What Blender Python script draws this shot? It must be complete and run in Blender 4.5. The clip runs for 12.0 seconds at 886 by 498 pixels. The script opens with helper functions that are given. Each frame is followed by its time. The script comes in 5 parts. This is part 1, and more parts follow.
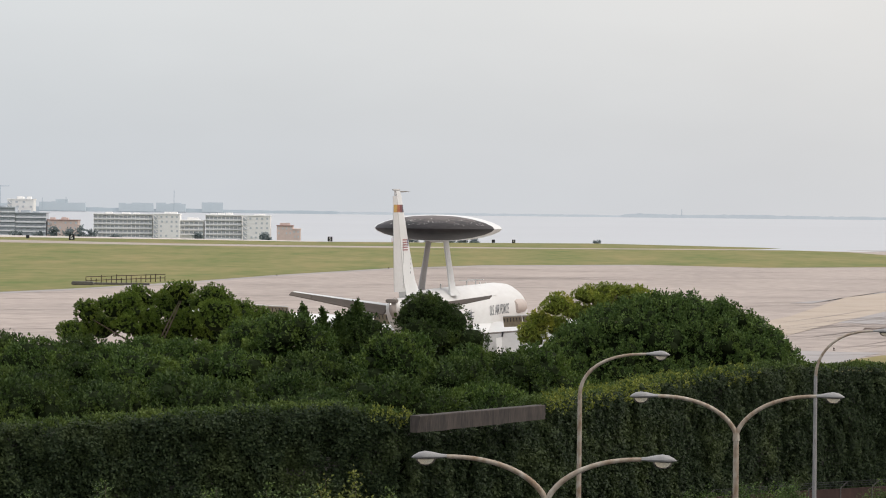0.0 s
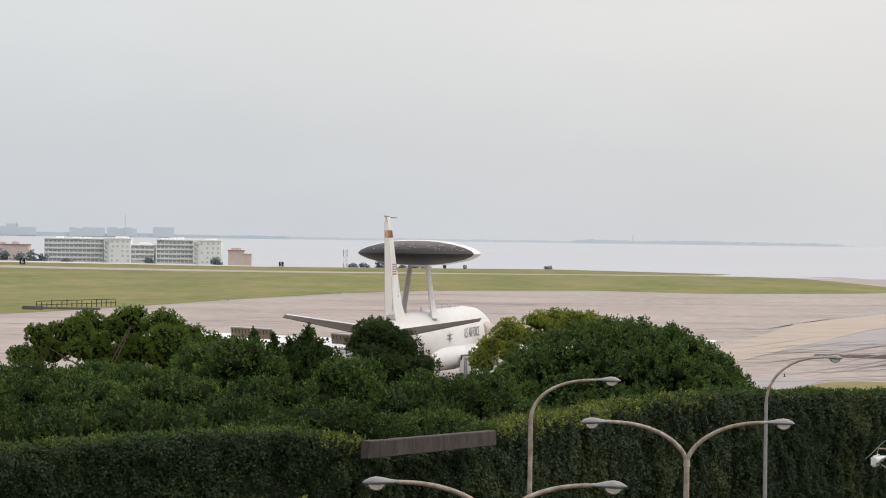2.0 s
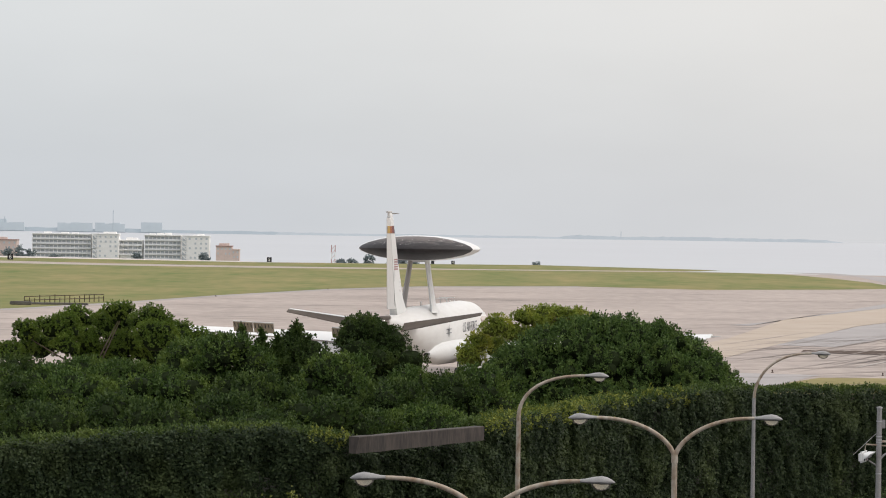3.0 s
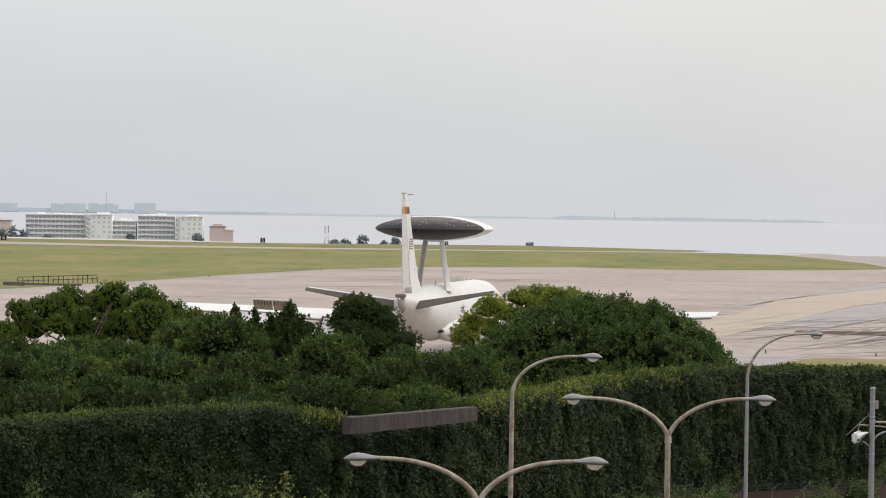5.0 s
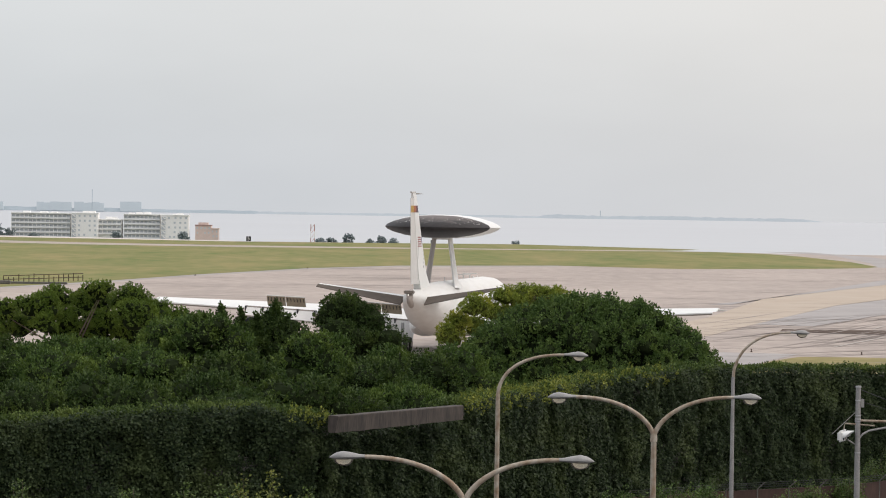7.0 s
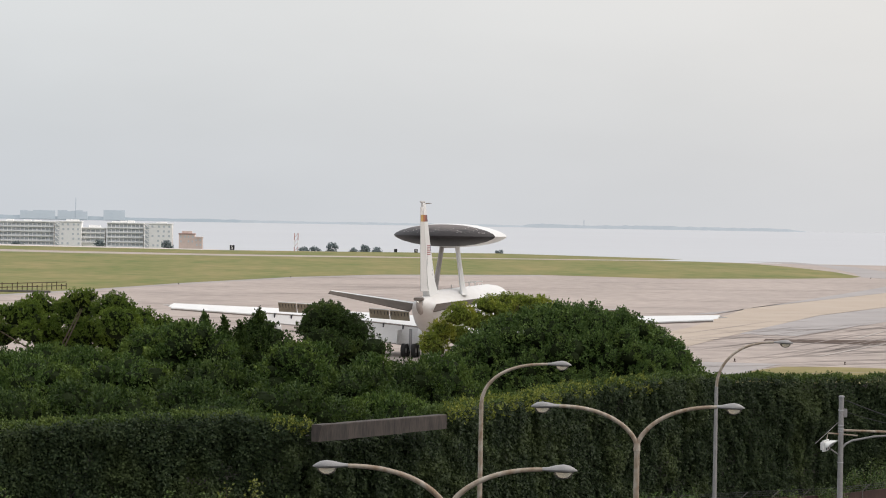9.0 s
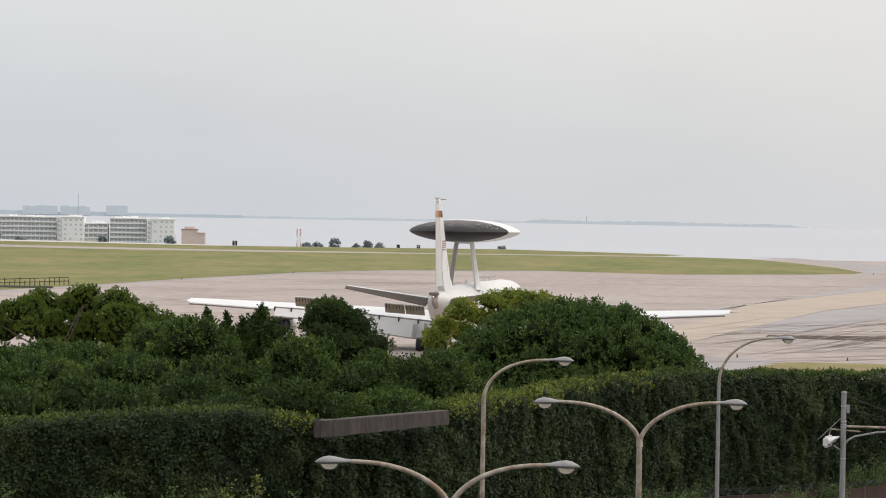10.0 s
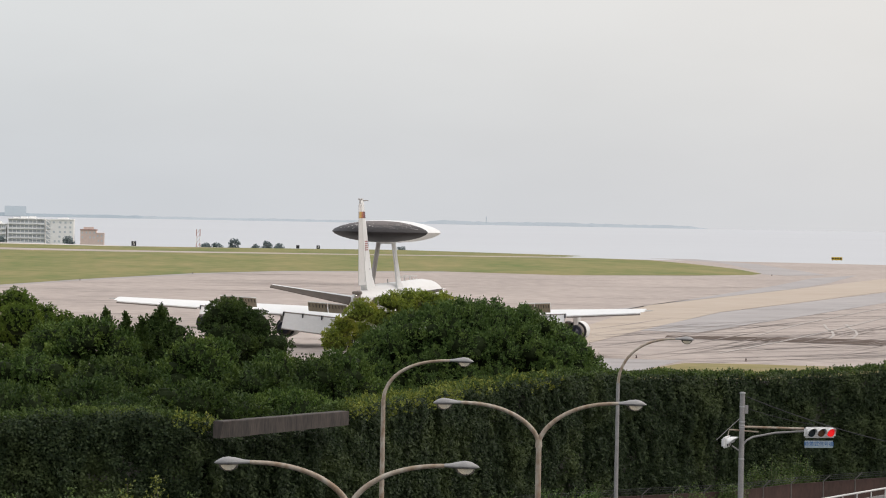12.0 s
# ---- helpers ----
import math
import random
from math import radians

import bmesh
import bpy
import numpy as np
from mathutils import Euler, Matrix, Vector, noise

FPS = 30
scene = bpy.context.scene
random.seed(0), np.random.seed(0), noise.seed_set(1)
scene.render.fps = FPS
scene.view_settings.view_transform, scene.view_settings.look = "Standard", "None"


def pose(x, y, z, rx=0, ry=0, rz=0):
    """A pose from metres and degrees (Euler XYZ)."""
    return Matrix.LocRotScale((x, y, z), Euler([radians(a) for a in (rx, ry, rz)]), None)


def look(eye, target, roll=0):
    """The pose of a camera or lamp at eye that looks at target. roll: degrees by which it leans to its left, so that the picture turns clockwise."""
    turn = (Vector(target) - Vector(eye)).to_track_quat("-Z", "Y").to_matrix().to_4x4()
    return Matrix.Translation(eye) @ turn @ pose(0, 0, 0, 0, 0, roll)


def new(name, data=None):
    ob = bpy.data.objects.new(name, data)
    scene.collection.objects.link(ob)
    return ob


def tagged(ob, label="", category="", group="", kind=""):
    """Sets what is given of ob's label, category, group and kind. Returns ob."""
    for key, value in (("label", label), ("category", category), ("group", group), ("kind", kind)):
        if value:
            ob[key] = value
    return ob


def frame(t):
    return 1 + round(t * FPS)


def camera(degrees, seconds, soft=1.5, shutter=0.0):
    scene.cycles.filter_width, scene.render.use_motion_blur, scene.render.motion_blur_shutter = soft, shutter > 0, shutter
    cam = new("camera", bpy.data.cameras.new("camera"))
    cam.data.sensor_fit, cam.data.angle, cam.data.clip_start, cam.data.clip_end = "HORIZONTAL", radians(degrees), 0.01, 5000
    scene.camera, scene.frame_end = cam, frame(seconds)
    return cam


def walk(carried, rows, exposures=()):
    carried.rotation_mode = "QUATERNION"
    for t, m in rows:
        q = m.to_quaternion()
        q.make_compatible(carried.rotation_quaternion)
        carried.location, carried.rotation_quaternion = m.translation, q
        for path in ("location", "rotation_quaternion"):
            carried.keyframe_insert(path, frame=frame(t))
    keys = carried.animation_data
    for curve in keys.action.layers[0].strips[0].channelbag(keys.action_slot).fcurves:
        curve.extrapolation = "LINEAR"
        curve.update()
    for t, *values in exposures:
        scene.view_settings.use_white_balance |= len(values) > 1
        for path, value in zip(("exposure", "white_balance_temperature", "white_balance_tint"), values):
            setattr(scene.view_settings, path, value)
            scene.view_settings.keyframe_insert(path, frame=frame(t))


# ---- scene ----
# ---- camera: a long lens held by hand on a terrace, turning to follow the aircraft ----
EYE = 12.0
cam = camera(14.889, 12.0, soft=1.05)
TURNS = [
    (0, 0.0, -0.836, 0.62), (0.5, -0.015, -0.79, 0.625), (1, -0.129, -0.782, 0.686), (1.5, -0.483, -0.701, 0.745), (2, -0.818, -0.396, 0.783),
    (2.5, -0.96, -0.365, 0.821), (3, -1.02, -0.467, 0.84), (3.5, -1.063, -0.618, 0.83), (5.5, -1.19, -0.796, 0.847), (6, -1.263, -0.745, 0.858),
    (6.5, -1.299, -0.749, 0.848), (7, -1.374, -0.813, 0.85), (9, -1.649, -0.655, 0.963), (9.5, -1.696, -0.678, 0.97), (10, -1.606, -0.728, 0.998),
    (10.5, -1.609, -0.888, 1.018), (11, -1.808, -0.847, 1.05), (11.5, -2.383, -0.729, 1.063), (12, -3.301, -0.686, 1.066)]
walk(cam, [(t, pose(0, 0, EYE, 90, 0, yaw) @ pose(0, 0, 0, pitch, 0, 0) @ pose(0, 0, 0, 0, 0, roll)) for t, yaw, pitch, roll in TURNS])

# ---- world: bright overcast sky, a veiled sun high to the right ----
SUN_EL, SUN_AZ = radians(50), radians(98)
world = bpy.data.worlds.new("overcast")
scene.world = world
world.use_nodes = True
wn, wl = world.node_tree.nodes, world.node_tree.links
wn.clear()
w_out, w_bg = wn.new("ShaderNodeOutputWorld"), wn.new("ShaderNodeBackground")
w_sky = wn.new("ShaderNodeTexSky")
w_sky.sky_type, w_sky.sun_disc = "NISHITA", False
w_sky.sun_elevation, w_sky.sun_rotation = SUN_EL, SUN_AZ
w_sky.air_density, w_sky.dust_density = 1.0, 4.0
w_co, w_sep = wn.new("ShaderNodeTexCoord"), wn.new("ShaderNodeSeparateXYZ")
wl.new(w_co.outputs["Generated"], w_sep.inputs[0])
w_ramp = wn.new("ShaderNodeValToRGB")
re = w_ramp.color_ramp.elements
re[0].position, re[0].color = 0.0, (0.60, 0.625, 0.655, 1)
re[1].position, re[1].color = 1.0, (1.27, 1.27, 1.28, 1)
for p, c in ((0.03, (0.625, 0.645, 0.66, 1)), (0.07, (0.675, 0.68, 0.68, 1)), (0.4, (0.95, 0.95, 0.95, 1))):
    e = re.new(p)
    e.color = c
wl.new(w_sep.outputs["Z"], w_ramp.inputs[0])
# cloud layer brighter and warmer towards the veiled sun
w_dot = wn.new("ShaderNodeVectorMath")
w_dot.operation = "DOT_PRODUCT"
wl.new(w_co.outputs["Generated"], w_dot.inputs[0])
w_dot.inputs[1].default_value = (math.sin(SUN_AZ), math.cos(SUN_AZ), 0.0)
w_map = wn.new("ShaderNodeMapRange")
w_map.inputs["From Min"].default_value, w_map.inputs["From Max"].default_value = -0.30, 0.08
wl.new(w_dot.outputs["Value"], w_map.inputs[0])
w_noise = wn.new("ShaderNodeTexNoise")
w_noise.inputs["Scale"].default_value, w_noise.inputs["Detail"].default_value = 9.0, 5.0
w_nm = wn.new("ShaderNodeMapping")
w_nm.inputs["Scale"].default_value = (1, 1, 3)
wl.new(w_co.outputs["Generated"], w_nm.inputs[0])
wl.new(w_nm.outputs[0], w_noise.inputs["Vector"])
w_tint = wn.new("ShaderNodeMix")
w_tint.data_type = "RGBA"
w_tint.inputs["A"].default_value, w_tint.inputs["B"].default_value = (0.985, 1.005, 1.03, 1), (1.14, 1.09, 1.055, 1)
wl.new(w_map.outputs[0], w_tint.inputs["Factor"])
w_mul = wn.new("ShaderNodeMix")
w_mul.data_type, w_mul.blend_type = "RGBA", "MULTIPLY"
w_mul.inputs["Factor"].default_value = 1.0
wl.new(w_ramp.outputs[0], w_mul.inputs["A"])
wl.new(w_tint.outputs["Result"], w_mul.inputs["B"])
w_cl = wn.new("ShaderNodeMapRange")
w_cl.inputs["From Min"].default_value, w_cl.inputs["From Max"].default_value = 0.3, 0.7
w_cl.inputs["To Min"].default_value, w_cl.inputs["To Max"].default_value = 0.97, 1.03
wl.new(w_noise.outputs[0], w_cl.inputs[0])
w_mul2 = wn.new("ShaderNodeMix")
w_mul2.data_type, w_mul2.blend_type = "RGBA", "MULTIPLY"
w_mul2.inputs["Factor"].default_value = 1.0
wl.new(w_mul.outputs["Result"], w_mul2.inputs["A"])
wl.new(w_cl.outputs[0], w_mul2.inputs["B"])
w_mixs = wn.new("ShaderNodeMix")
w_mixs.data_type = "RGBA"
w_mixs.inputs["Factor"].default_value = 0.03
wl.new(w_mul2.outputs["Result"], w_mixs.inputs["A"])
wl.new(w_sky.outputs[0], w_mixs.inputs["B"])
wl.new(w_mixs.outputs["Result"], w_bg.inputs["Color"])
w_bg.inputs["Strength"].default_value = 1.0
wl.new(w_bg.outputs[0], w_out.inputs[0])
sun = new("sun", bpy.data.lights.new("sun", "SUN"))
sun.data.energy, sun.data.angle, sun.data.color = 1.1, radians(14), (1.0, 0.96, 0.9)
sun.matrix_basis = look((0, 0, 0), (-math.sin(SUN_AZ) * math.cos(SUN_EL), -math.cos(SUN_AZ) * math.cos(SUN_EL), -math.sin(SUN_EL)))
scene.view_settings.exposure = 0.0


# ---- materials ----
def material(name, colour, rough=0.7, metal=0.0, dark=0.75, scale=3.0, stretch=(1, 1, 1), bump=0.0, fine=12.0, random_by=None, spread=0.2, spec=0.4, fine_amount=0.5, low=None, fade=None):
    """Principled surface varied by a broad and a fine noise; random_by: 'island' or 'object' tone changes."""
    m = bpy.data.materials.new(name)
    m.use_nodes = True
    n, l = m.node_tree.nodes, m.node_tree.links
    b = n["Principled BSDF"]
    b.inputs["Roughness"].default_value, b.inputs["Metallic"].default_value = rough, metal
    b.inputs["Specular IOR Level"].default_value = spec
    co, mp = n.new("ShaderNodeTexCoord"), n.new("ShaderNodeMapping")
    mp.inputs["Scale"].default_value = stretch
    l.new(co.outputs["Object"], mp.inputs[0])
    broad, small = n.new("ShaderNodeTexNoise"), n.new("ShaderNodeTexNoise")
    broad.inputs["Scale"].default_value, small.inputs["Scale"].default_value = scale, scale * fine
    broad.inputs["Detail"].default_value, small.inputs["Detail"].default_value = 5, 4
    for t in (broad, small):
        l.new(mp.outputs[0], t.inputs["Vector"])
    add = n.new("ShaderNodeMix")
    add.inputs["Factor"].default_value = fine_amount
    l.new(broad.outputs[0], add.inputs["A"])
    l.new(small.outputs[0], add.inputs["B"])
    mr = n.new("ShaderNodeMapRange")
    mr.inputs["From Min"].default_value, mr.inputs["From Max"].default_value = 0.35, 0.65
    l.new(add.outputs["Result"], mr.inputs[0])
    mix = n.new("ShaderNodeMix")
    mix.data_type = "RGBA"
    mix.inputs["A"].default_value = (*(low or [c * dark for c in colour]), 1)
    mix.inputs["B"].default_value = (*colour, 1)
    l.new(mr.outputs[0], mix.inputs["Factor"])
    out = mix.outputs["Result"]
    if fade:
        # sun-bleached paint on the upper side, with a ragged limit
        sep, fm, fx = n.new("ShaderNodeSeparateXYZ"), n.new("ShaderNodeMapRange"), n.new("ShaderNodeMix")
        fa = n.new("ShaderNodeMath")
        fa.operation = "MULTIPLY_ADD"
        fa.inputs[1].default_value = 0.9
        l.new(co.outputs["Object"], sep.inputs[0])
        l.new(small.outputs[0], fa.inputs[0])
        l.new(sep.outputs["Z"], fa.inputs[2])
        fm.inputs["From Min"].default_value, fm.inputs["From Max"].default_value = 0.85, 1.25
        l.new(fa.outputs[0], fm.inputs[0])
        fx.data_type = "RGBA"
        l.new(fm.outputs[0], fx.inputs["Factor"])
        l.new(out, fx.inputs["A"])
        fx.inputs["B"].default_value = (*fade, 1)
        out = fx.outputs["Result"]
    if random_by:
        if random_by == "island":
            src = n.new("ShaderNodeNewGeometry").outputs["Random Per Island"]
        else:
            src = n.new("ShaderNodeObjectInfo").outputs["Random"]
        hsv, r2 = n.new("ShaderNodeHueSaturation"), n.new("ShaderNodeMapRange")
        r2.inputs["To Min"].default_value, r2.inputs["To Max"].default_value = 1 - spread, 1 + spread
        l.new(src, r2.inputs[0])
        l.new(r2.outputs[0], hsv.inputs["Value"])
        l.new(out, hsv.inputs["Color"])
        out = hsv.outputs[0]
    l.new(out, b.inputs["Base Color"])
    if bump:
        bp = n.new("ShaderNodeBump")
        bp.inputs["Strength"].default_value, bp.inputs["Distance"].default_value = bump, 0.02
        l.new(small.outputs[0], bp.inputs["Height"])
        l.new(bp.outputs[0], b.inputs["Normal"])
    return m


def leaf_material(name, low, high, tip, size):
    """Foliage: tone by leaf, broad patches of lighter growth, some light through the leaf."""
    m = bpy.data.materials.new(name)
    m.use_nodes = True
    n, l = m.node_tree.nodes, m.node_tree.links
    b, out = n["Principled BSDF"], n["Material Output"]
    b.inputs["Roughness"].default_value, b.inputs["Specular IOR Level"].default_value = 0.6, 0.18
    geo, co = n.new("ShaderNodeNewGeometry"), n.new("ShaderNodeTexCoord")
    patch = n.new("ShaderNodeTexNoise")
    patch.inputs["Scale"].default_value, patch.inputs["Detail"].default_value = size, 4
    l.new(co.outputs["Object"], patch.inputs["Vector"])
    mix, mix2 = n.new("ShaderNodeMix"), n.new("ShaderNodeMix")
    mix.data_type = mix2.data_type = "RGBA"
    mix.inputs["A"].default_value, mix.inputs["B"].default_value = (*low, 1), (*high, 1)
    l.new(geo.outputs["Random Per Island"], mix.inputs["Factor"])
    pr = n.new("ShaderNodeMapRange")
    pr.inputs["From Min"].default_value, pr.inputs["From Max"].default_value = 0.5, 0.72
    pr.inputs["To Max"].default_value = 0.75
    l.new(patch.outputs[0], pr.inputs[0])
    l.new(pr.outputs[0], mix2.inputs["Factor"])
    l.new(mix.outputs["Result"], mix2.inputs["A"])
    mix2.inputs["B"].default_value = (*tip, 1)
    l.new(mix2.outputs["Result"], b.inputs["Base Color"])
    tr, ms = n.new("ShaderNodeBsdfTranslucent"), n.new("ShaderNodeMixShader")
    ms.inputs[0].default_value = 0.16
    l.new(mix2.outputs["Result"], tr.inputs[0])
    l.new(b.outputs[0], ms.inputs[1])
    l.new(tr.outputs[0], ms.inputs[2])
    l.new(ms.outputs[0], out.inputs[0])
    return m


def glow(name, colour, strength):
    m = bpy.data.materials.new(name)
    m.use_nodes = True
    b = m.node_tree.nodes["Principled BSDF"]
    b.inputs["Base Color"].default_value = (*colour, 1)
    b.inputs["Emission Color"].default_value, b.inputs["Emission Strength"].default_value = (*colour, 1), strength
    return m


CONCRETE = material("apron_concrete", (0.385, 0.322, 0.284), 0.85, low=(0.255, 0.214, 0.19), scale=0.025, stretch=(1.4, 1, 1), fine=14, fine_amount=0.6)
ASPHALT = material("grey_asphalt", (0.325, 0.30, 0.29), 0.85, low=(0.25, 0.232, 0.226), scale=0.03, fine=9)
TAN = material("tan_pavement", (0.39, 0.325, 0.265), 0.85, low=(0.34, 0.275, 0.215), scale=0.025, fine=9)
BROWNISH = material("stained_pavement", (0.07, 0.052, 0.043), 0.95, low=(0.12, 0.092, 0.077), spec=0.05, scale=0.12, fine=8)
PALE = material("pale_pavement", (0.52, 0.47, 0.43), 0.85, dark=0.9, scale=0.05, fine=8)
RUBBER_MARK = material("tyre_marks", (0.25, 0.21, 0.19), 0.9, dark=0.75, scale=0.06, fine=8)
PAINT_MARK = material("worn_line_paint", (0.40, 0.36, 0.33), 0.8, dark=0.8, scale=0.4, fine=6)
GRASS = material("mown_grass", (0.235, 0.195, 0.088), 0.9, low=(0.112, 0.14, 0.043), scale=0.02, stretch=(3, 1, 1), fine=5, spec=0.1, fine_amount=0.45)
GRASS_DRY = material("dry_grass", (0.25, 0.205, 0.10), 0.9, low=(0.16, 0.145, 0.055), scale=0.06, fine=7, spec=0.1)
ROADTAR = material("road_asphalt", (0.06, 0.06, 0.062), 0.85, dark=0.8, scale=0.5, fine=20)
COAST = material("coastal_scrub", (0.09, 0.11, 0.07), 0.9, dark=0.7, scale=0.02, fine=10)
WHITE = material("aircraft_white", (0.65, 0.65, 0.64), 0.4, dark=0.9, scale=0.5, fine=10)
HULL = material("aircraft_hull_white", (0.63, 0.625, 0.61), 0.42, low=(0.545, 0.53, 0.512), scale=0.35, stretch=(1, 0.3, 1.6), fine=6)
# Port dome strut: the shade on it is put into this darker tone.
STRUT_SHADED = material("shaded_strut_white", (0.33, 0.31, 0.30), 0.5, dark=0.85, scale=1.0)
BELLY = material("aircraft_grime", (0.58, 0.55, 0.52), 0.5, dark=0.85, scale=0.8, stretch=(1, 0.3, 1), fine=6)
TAILGREY = material("tail_cone_grey", (0.30, 0.265, 0.24), 0.6, dark=0.7, scale=2.0)
ELEVATOR = material("elevator_paint", (0.105, 0.088, 0.075), 0.8, dark=0.7, scale=0.8, stretch=(0.3, 1, 1), fine=6, spec=0.15)
BEIGE = material("beige_antenna_cover", (0.46, 0.39, 0.35), 0.6, dark=0.85, scale=1.5)
GREYPAINT = material("weathered_grey_paint", (0.175, 0.15, 0.13), 0.6, dark=0.75, scale=0.8, stretch=(0.3, 1, 1), fine=6)
LIGHTGREY = material("light_grey_paint", (0.54, 0.53, 0.52), 0.5, dark=0.9, scale=0.9, fine=6)
DOMEBLACK = material("radome_black", (0.034, 0.030, 0.031), 0.55, low=(0.012, 0.011, 0.012), scale=0.9, stretch=(0.6, 0.6, 2), fine=5, fade=(0.115, 0.095, 0.088), spec=0.25)
DARK = material("dark_metal", (0.03, 0.03, 0.035), 0.5, dark=0.7, scale=2)
RUBBER = material("rubber", (0.02, 0.02, 0.02), 0.8, dark=0.7, scale=4)
BROWN_BAY = material("spoiler_underside", (0.33, 0.275, 0.195), 0.7, dark=0.6, scale=2)
STEEL = material("bare_metal", (0.45, 0.45, 0.46), 0.35, metal=0.8, dark=0.8, scale=2)
TEXT_DARK = material("marking_grey", (0.10, 0.11, 0.12), 0.6, dark=0.8, scale=2)
GALV = material("galvanised_steel", (0.30, 0.29, 0.285), 0.5, metal=0.25, dark=0.7, scale=2.5, fine=8)
RUSTY = material("rusting_pole_paint", (0.37, 0.335, 0.28), 0.6, metal=0.1, low=(0.20, 0.135, 0.085), scale=2.2, stretch=(1, 1, 0.6), fine=4)
LAMPGREY = material("lamp_housing_grey", (0.27, 0.265, 0.262), 0.45, dark=0.7, scale=4)
OLDCONC = material("weathered_concrete", (0.068, 0.054, 0.047), 0.9, low=(0.022, 0.02, 0.018), scale=0.7, stretch=(3.5, 3.5, 0.8), bump=0.3, fine=5)
WALLCONC = material("shaded_concrete", (0.14, 0.13, 0.12), 0.9, dark=0.6, scale=0.6)
RUSTFENCE = material("rusted_sheet", (0.062, 0.034, 0.027), 0.85, dark=0.55, scale=1.2, stretch=(1, 1, 0.4), fine=6)
BARK = material("bark", (0.17, 0.13, 0.10), 0.9, dark=0.6, scale=3, bump=0.4)
LEAF_DARK = leaf_material("leaf_dark", (0.018, 0.037, 0.009), (0.052, 0.085, 0.019), (0.095, 0.135, 0.025), 0.7)
LEAF_MID = leaf_material("leaf_mid", (0.028, 0.056, 0.013), (0.078, 0.128, 0.027), (0.15, 0.20, 0.034), 0.6)
LEAF_BROAD = leaf_material("leaf_broad", (0.035, 0.066, 0.018), (0.088, 0.142, 0.034), (0.13, 0.185, 0.04), 0.9)
LEAF_PUFF = leaf_material("leaf_puff", (0.05, 0.088, 0.012), (0.12, 0.178, 0.025), (0.17, 0.22, 0.03), 0.5)
LEAF_OLIVE = leaf_material("leaf_olive", (0.12, 0.165, 0.024), (0.235, 0.285, 0.042), (0.40, 0.37, 0.055), 0.6)
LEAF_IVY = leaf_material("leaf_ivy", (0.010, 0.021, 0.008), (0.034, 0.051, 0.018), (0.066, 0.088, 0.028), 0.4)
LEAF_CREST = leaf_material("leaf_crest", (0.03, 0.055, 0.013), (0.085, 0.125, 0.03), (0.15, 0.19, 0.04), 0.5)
LEAF_WEED = leaf_material("leaf_weed", (0.065, 0.085, 0.016), (0.14, 0.155, 0.03), (0.18, 0.18, 0.04), 1.2)
# Far leaves: blue-grey distance haze put into the leaf colour.
LEAF_HAZY = leaf_material("leaf_distant", (0.20, 0.24, 0.25), (0.28, 0.32, 0.32), (0.30, 0.33, 0.32), 0.3)
LEAF_LIME = leaf_material("leaf_lime", (0.09, 0.115, 0.02), (0.19, 0.215, 0.038), (0.24, 0.24, 0.05), 1.2)
# Crown cores: dark colours hold the shade between boughs; far cores add haze.
CORE_HAZY = material("hazy_core_shade", (0.15, 0.18, 0.19), 0.95, dark=0.8, scale=1, spec=0.05)
CORE_OLIVE = material("olive_core_shade", (0.09, 0.11, 0.028), 0.95, dark=0.5, scale=2, spec=0.05)
CORE = material("foliage_shade", (0.016, 0.024, 0.009), 0.95, dark=0.5, scale=2, spec=0.05)
SEA = material("hazy_sea", (0.375, 0.385, 0.405), 0.4, dark=0.93, scale=0.003, stretch=(0.3, 1, 1), fine=12)


# ---- mesh helpers ----
def mesh_from_bm(name, bm, mat, smooth=False):
    me = bpy.data.meshes.new(name)
    bmesh.ops.recalc_face_normals(bm, faces=bm.faces)
    bm.to_mesh(me)
    bm.free()
    for m in (mat if isinstance(mat, (list, tuple)) else [mat]):
        me.materials.append(m)
    if smooth:
        me.polygons.foreach_set("use_smooth", [True] * len(me.polygons))
        me.set_sharp_from_angle(angle=radians(40))
    return me


def part(name, bm, mat, parent, label="", smooth=False, at=None):
    """Link a bmesh (or a ready mesh) as one mesh object under a thing or a part."""
    me = mesh_from_bm(name, bm, mat, smooth) if isinstance(bm, bmesh.types.BMesh) else bm
    ob = new(name, me)
    ob.parent = parent
    if at is not None:
        ob.matrix_basis = at
    return tagged(ob, label) if label else ob


def thing(name, at, label, category, group="", kind=""):
    ob = new(name)
    ob.matrix_basis = at
    return tagged(ob, label, category, group, kind)


def box(bm, lo, hi, bevel=0.0):
    r = bmesh.ops.create_cube(bm, size=1.0)
    for v in r["verts"]:
        v.co = Vector([lo[i] + (v.co[i] + 0.5) * (hi[i] - lo[i]) for i in range(3)])
    if bevel:
        es = list({e for v in r["verts"] for e in v.link_edges})
        bmesh.ops.bevel(bm, geom=es, offset=bevel, segments=2, affect="EDGES")
    return r["verts"]


def loft(bm, rings, cap=True, closed=False):
    """Skin through rings of points (each ring the same count)."""
    vs = [[bm.verts.new(p) for p in ring] for ring in rings]
    n = len(vs[0])
    pairs = list(zip(vs, vs[1:])) + ([(vs[-1], vs[0])] if closed else [])
    for a, b in pairs:
        for i in range(n):
            bm.faces.new((a[i], a[(i + 1) % n], b[(i + 1) % n], b[i]))
    if cap and not closed:
        bm.faces.new(vs[0][::-1])
        bm.faces.new(vs[-1])
    return vs


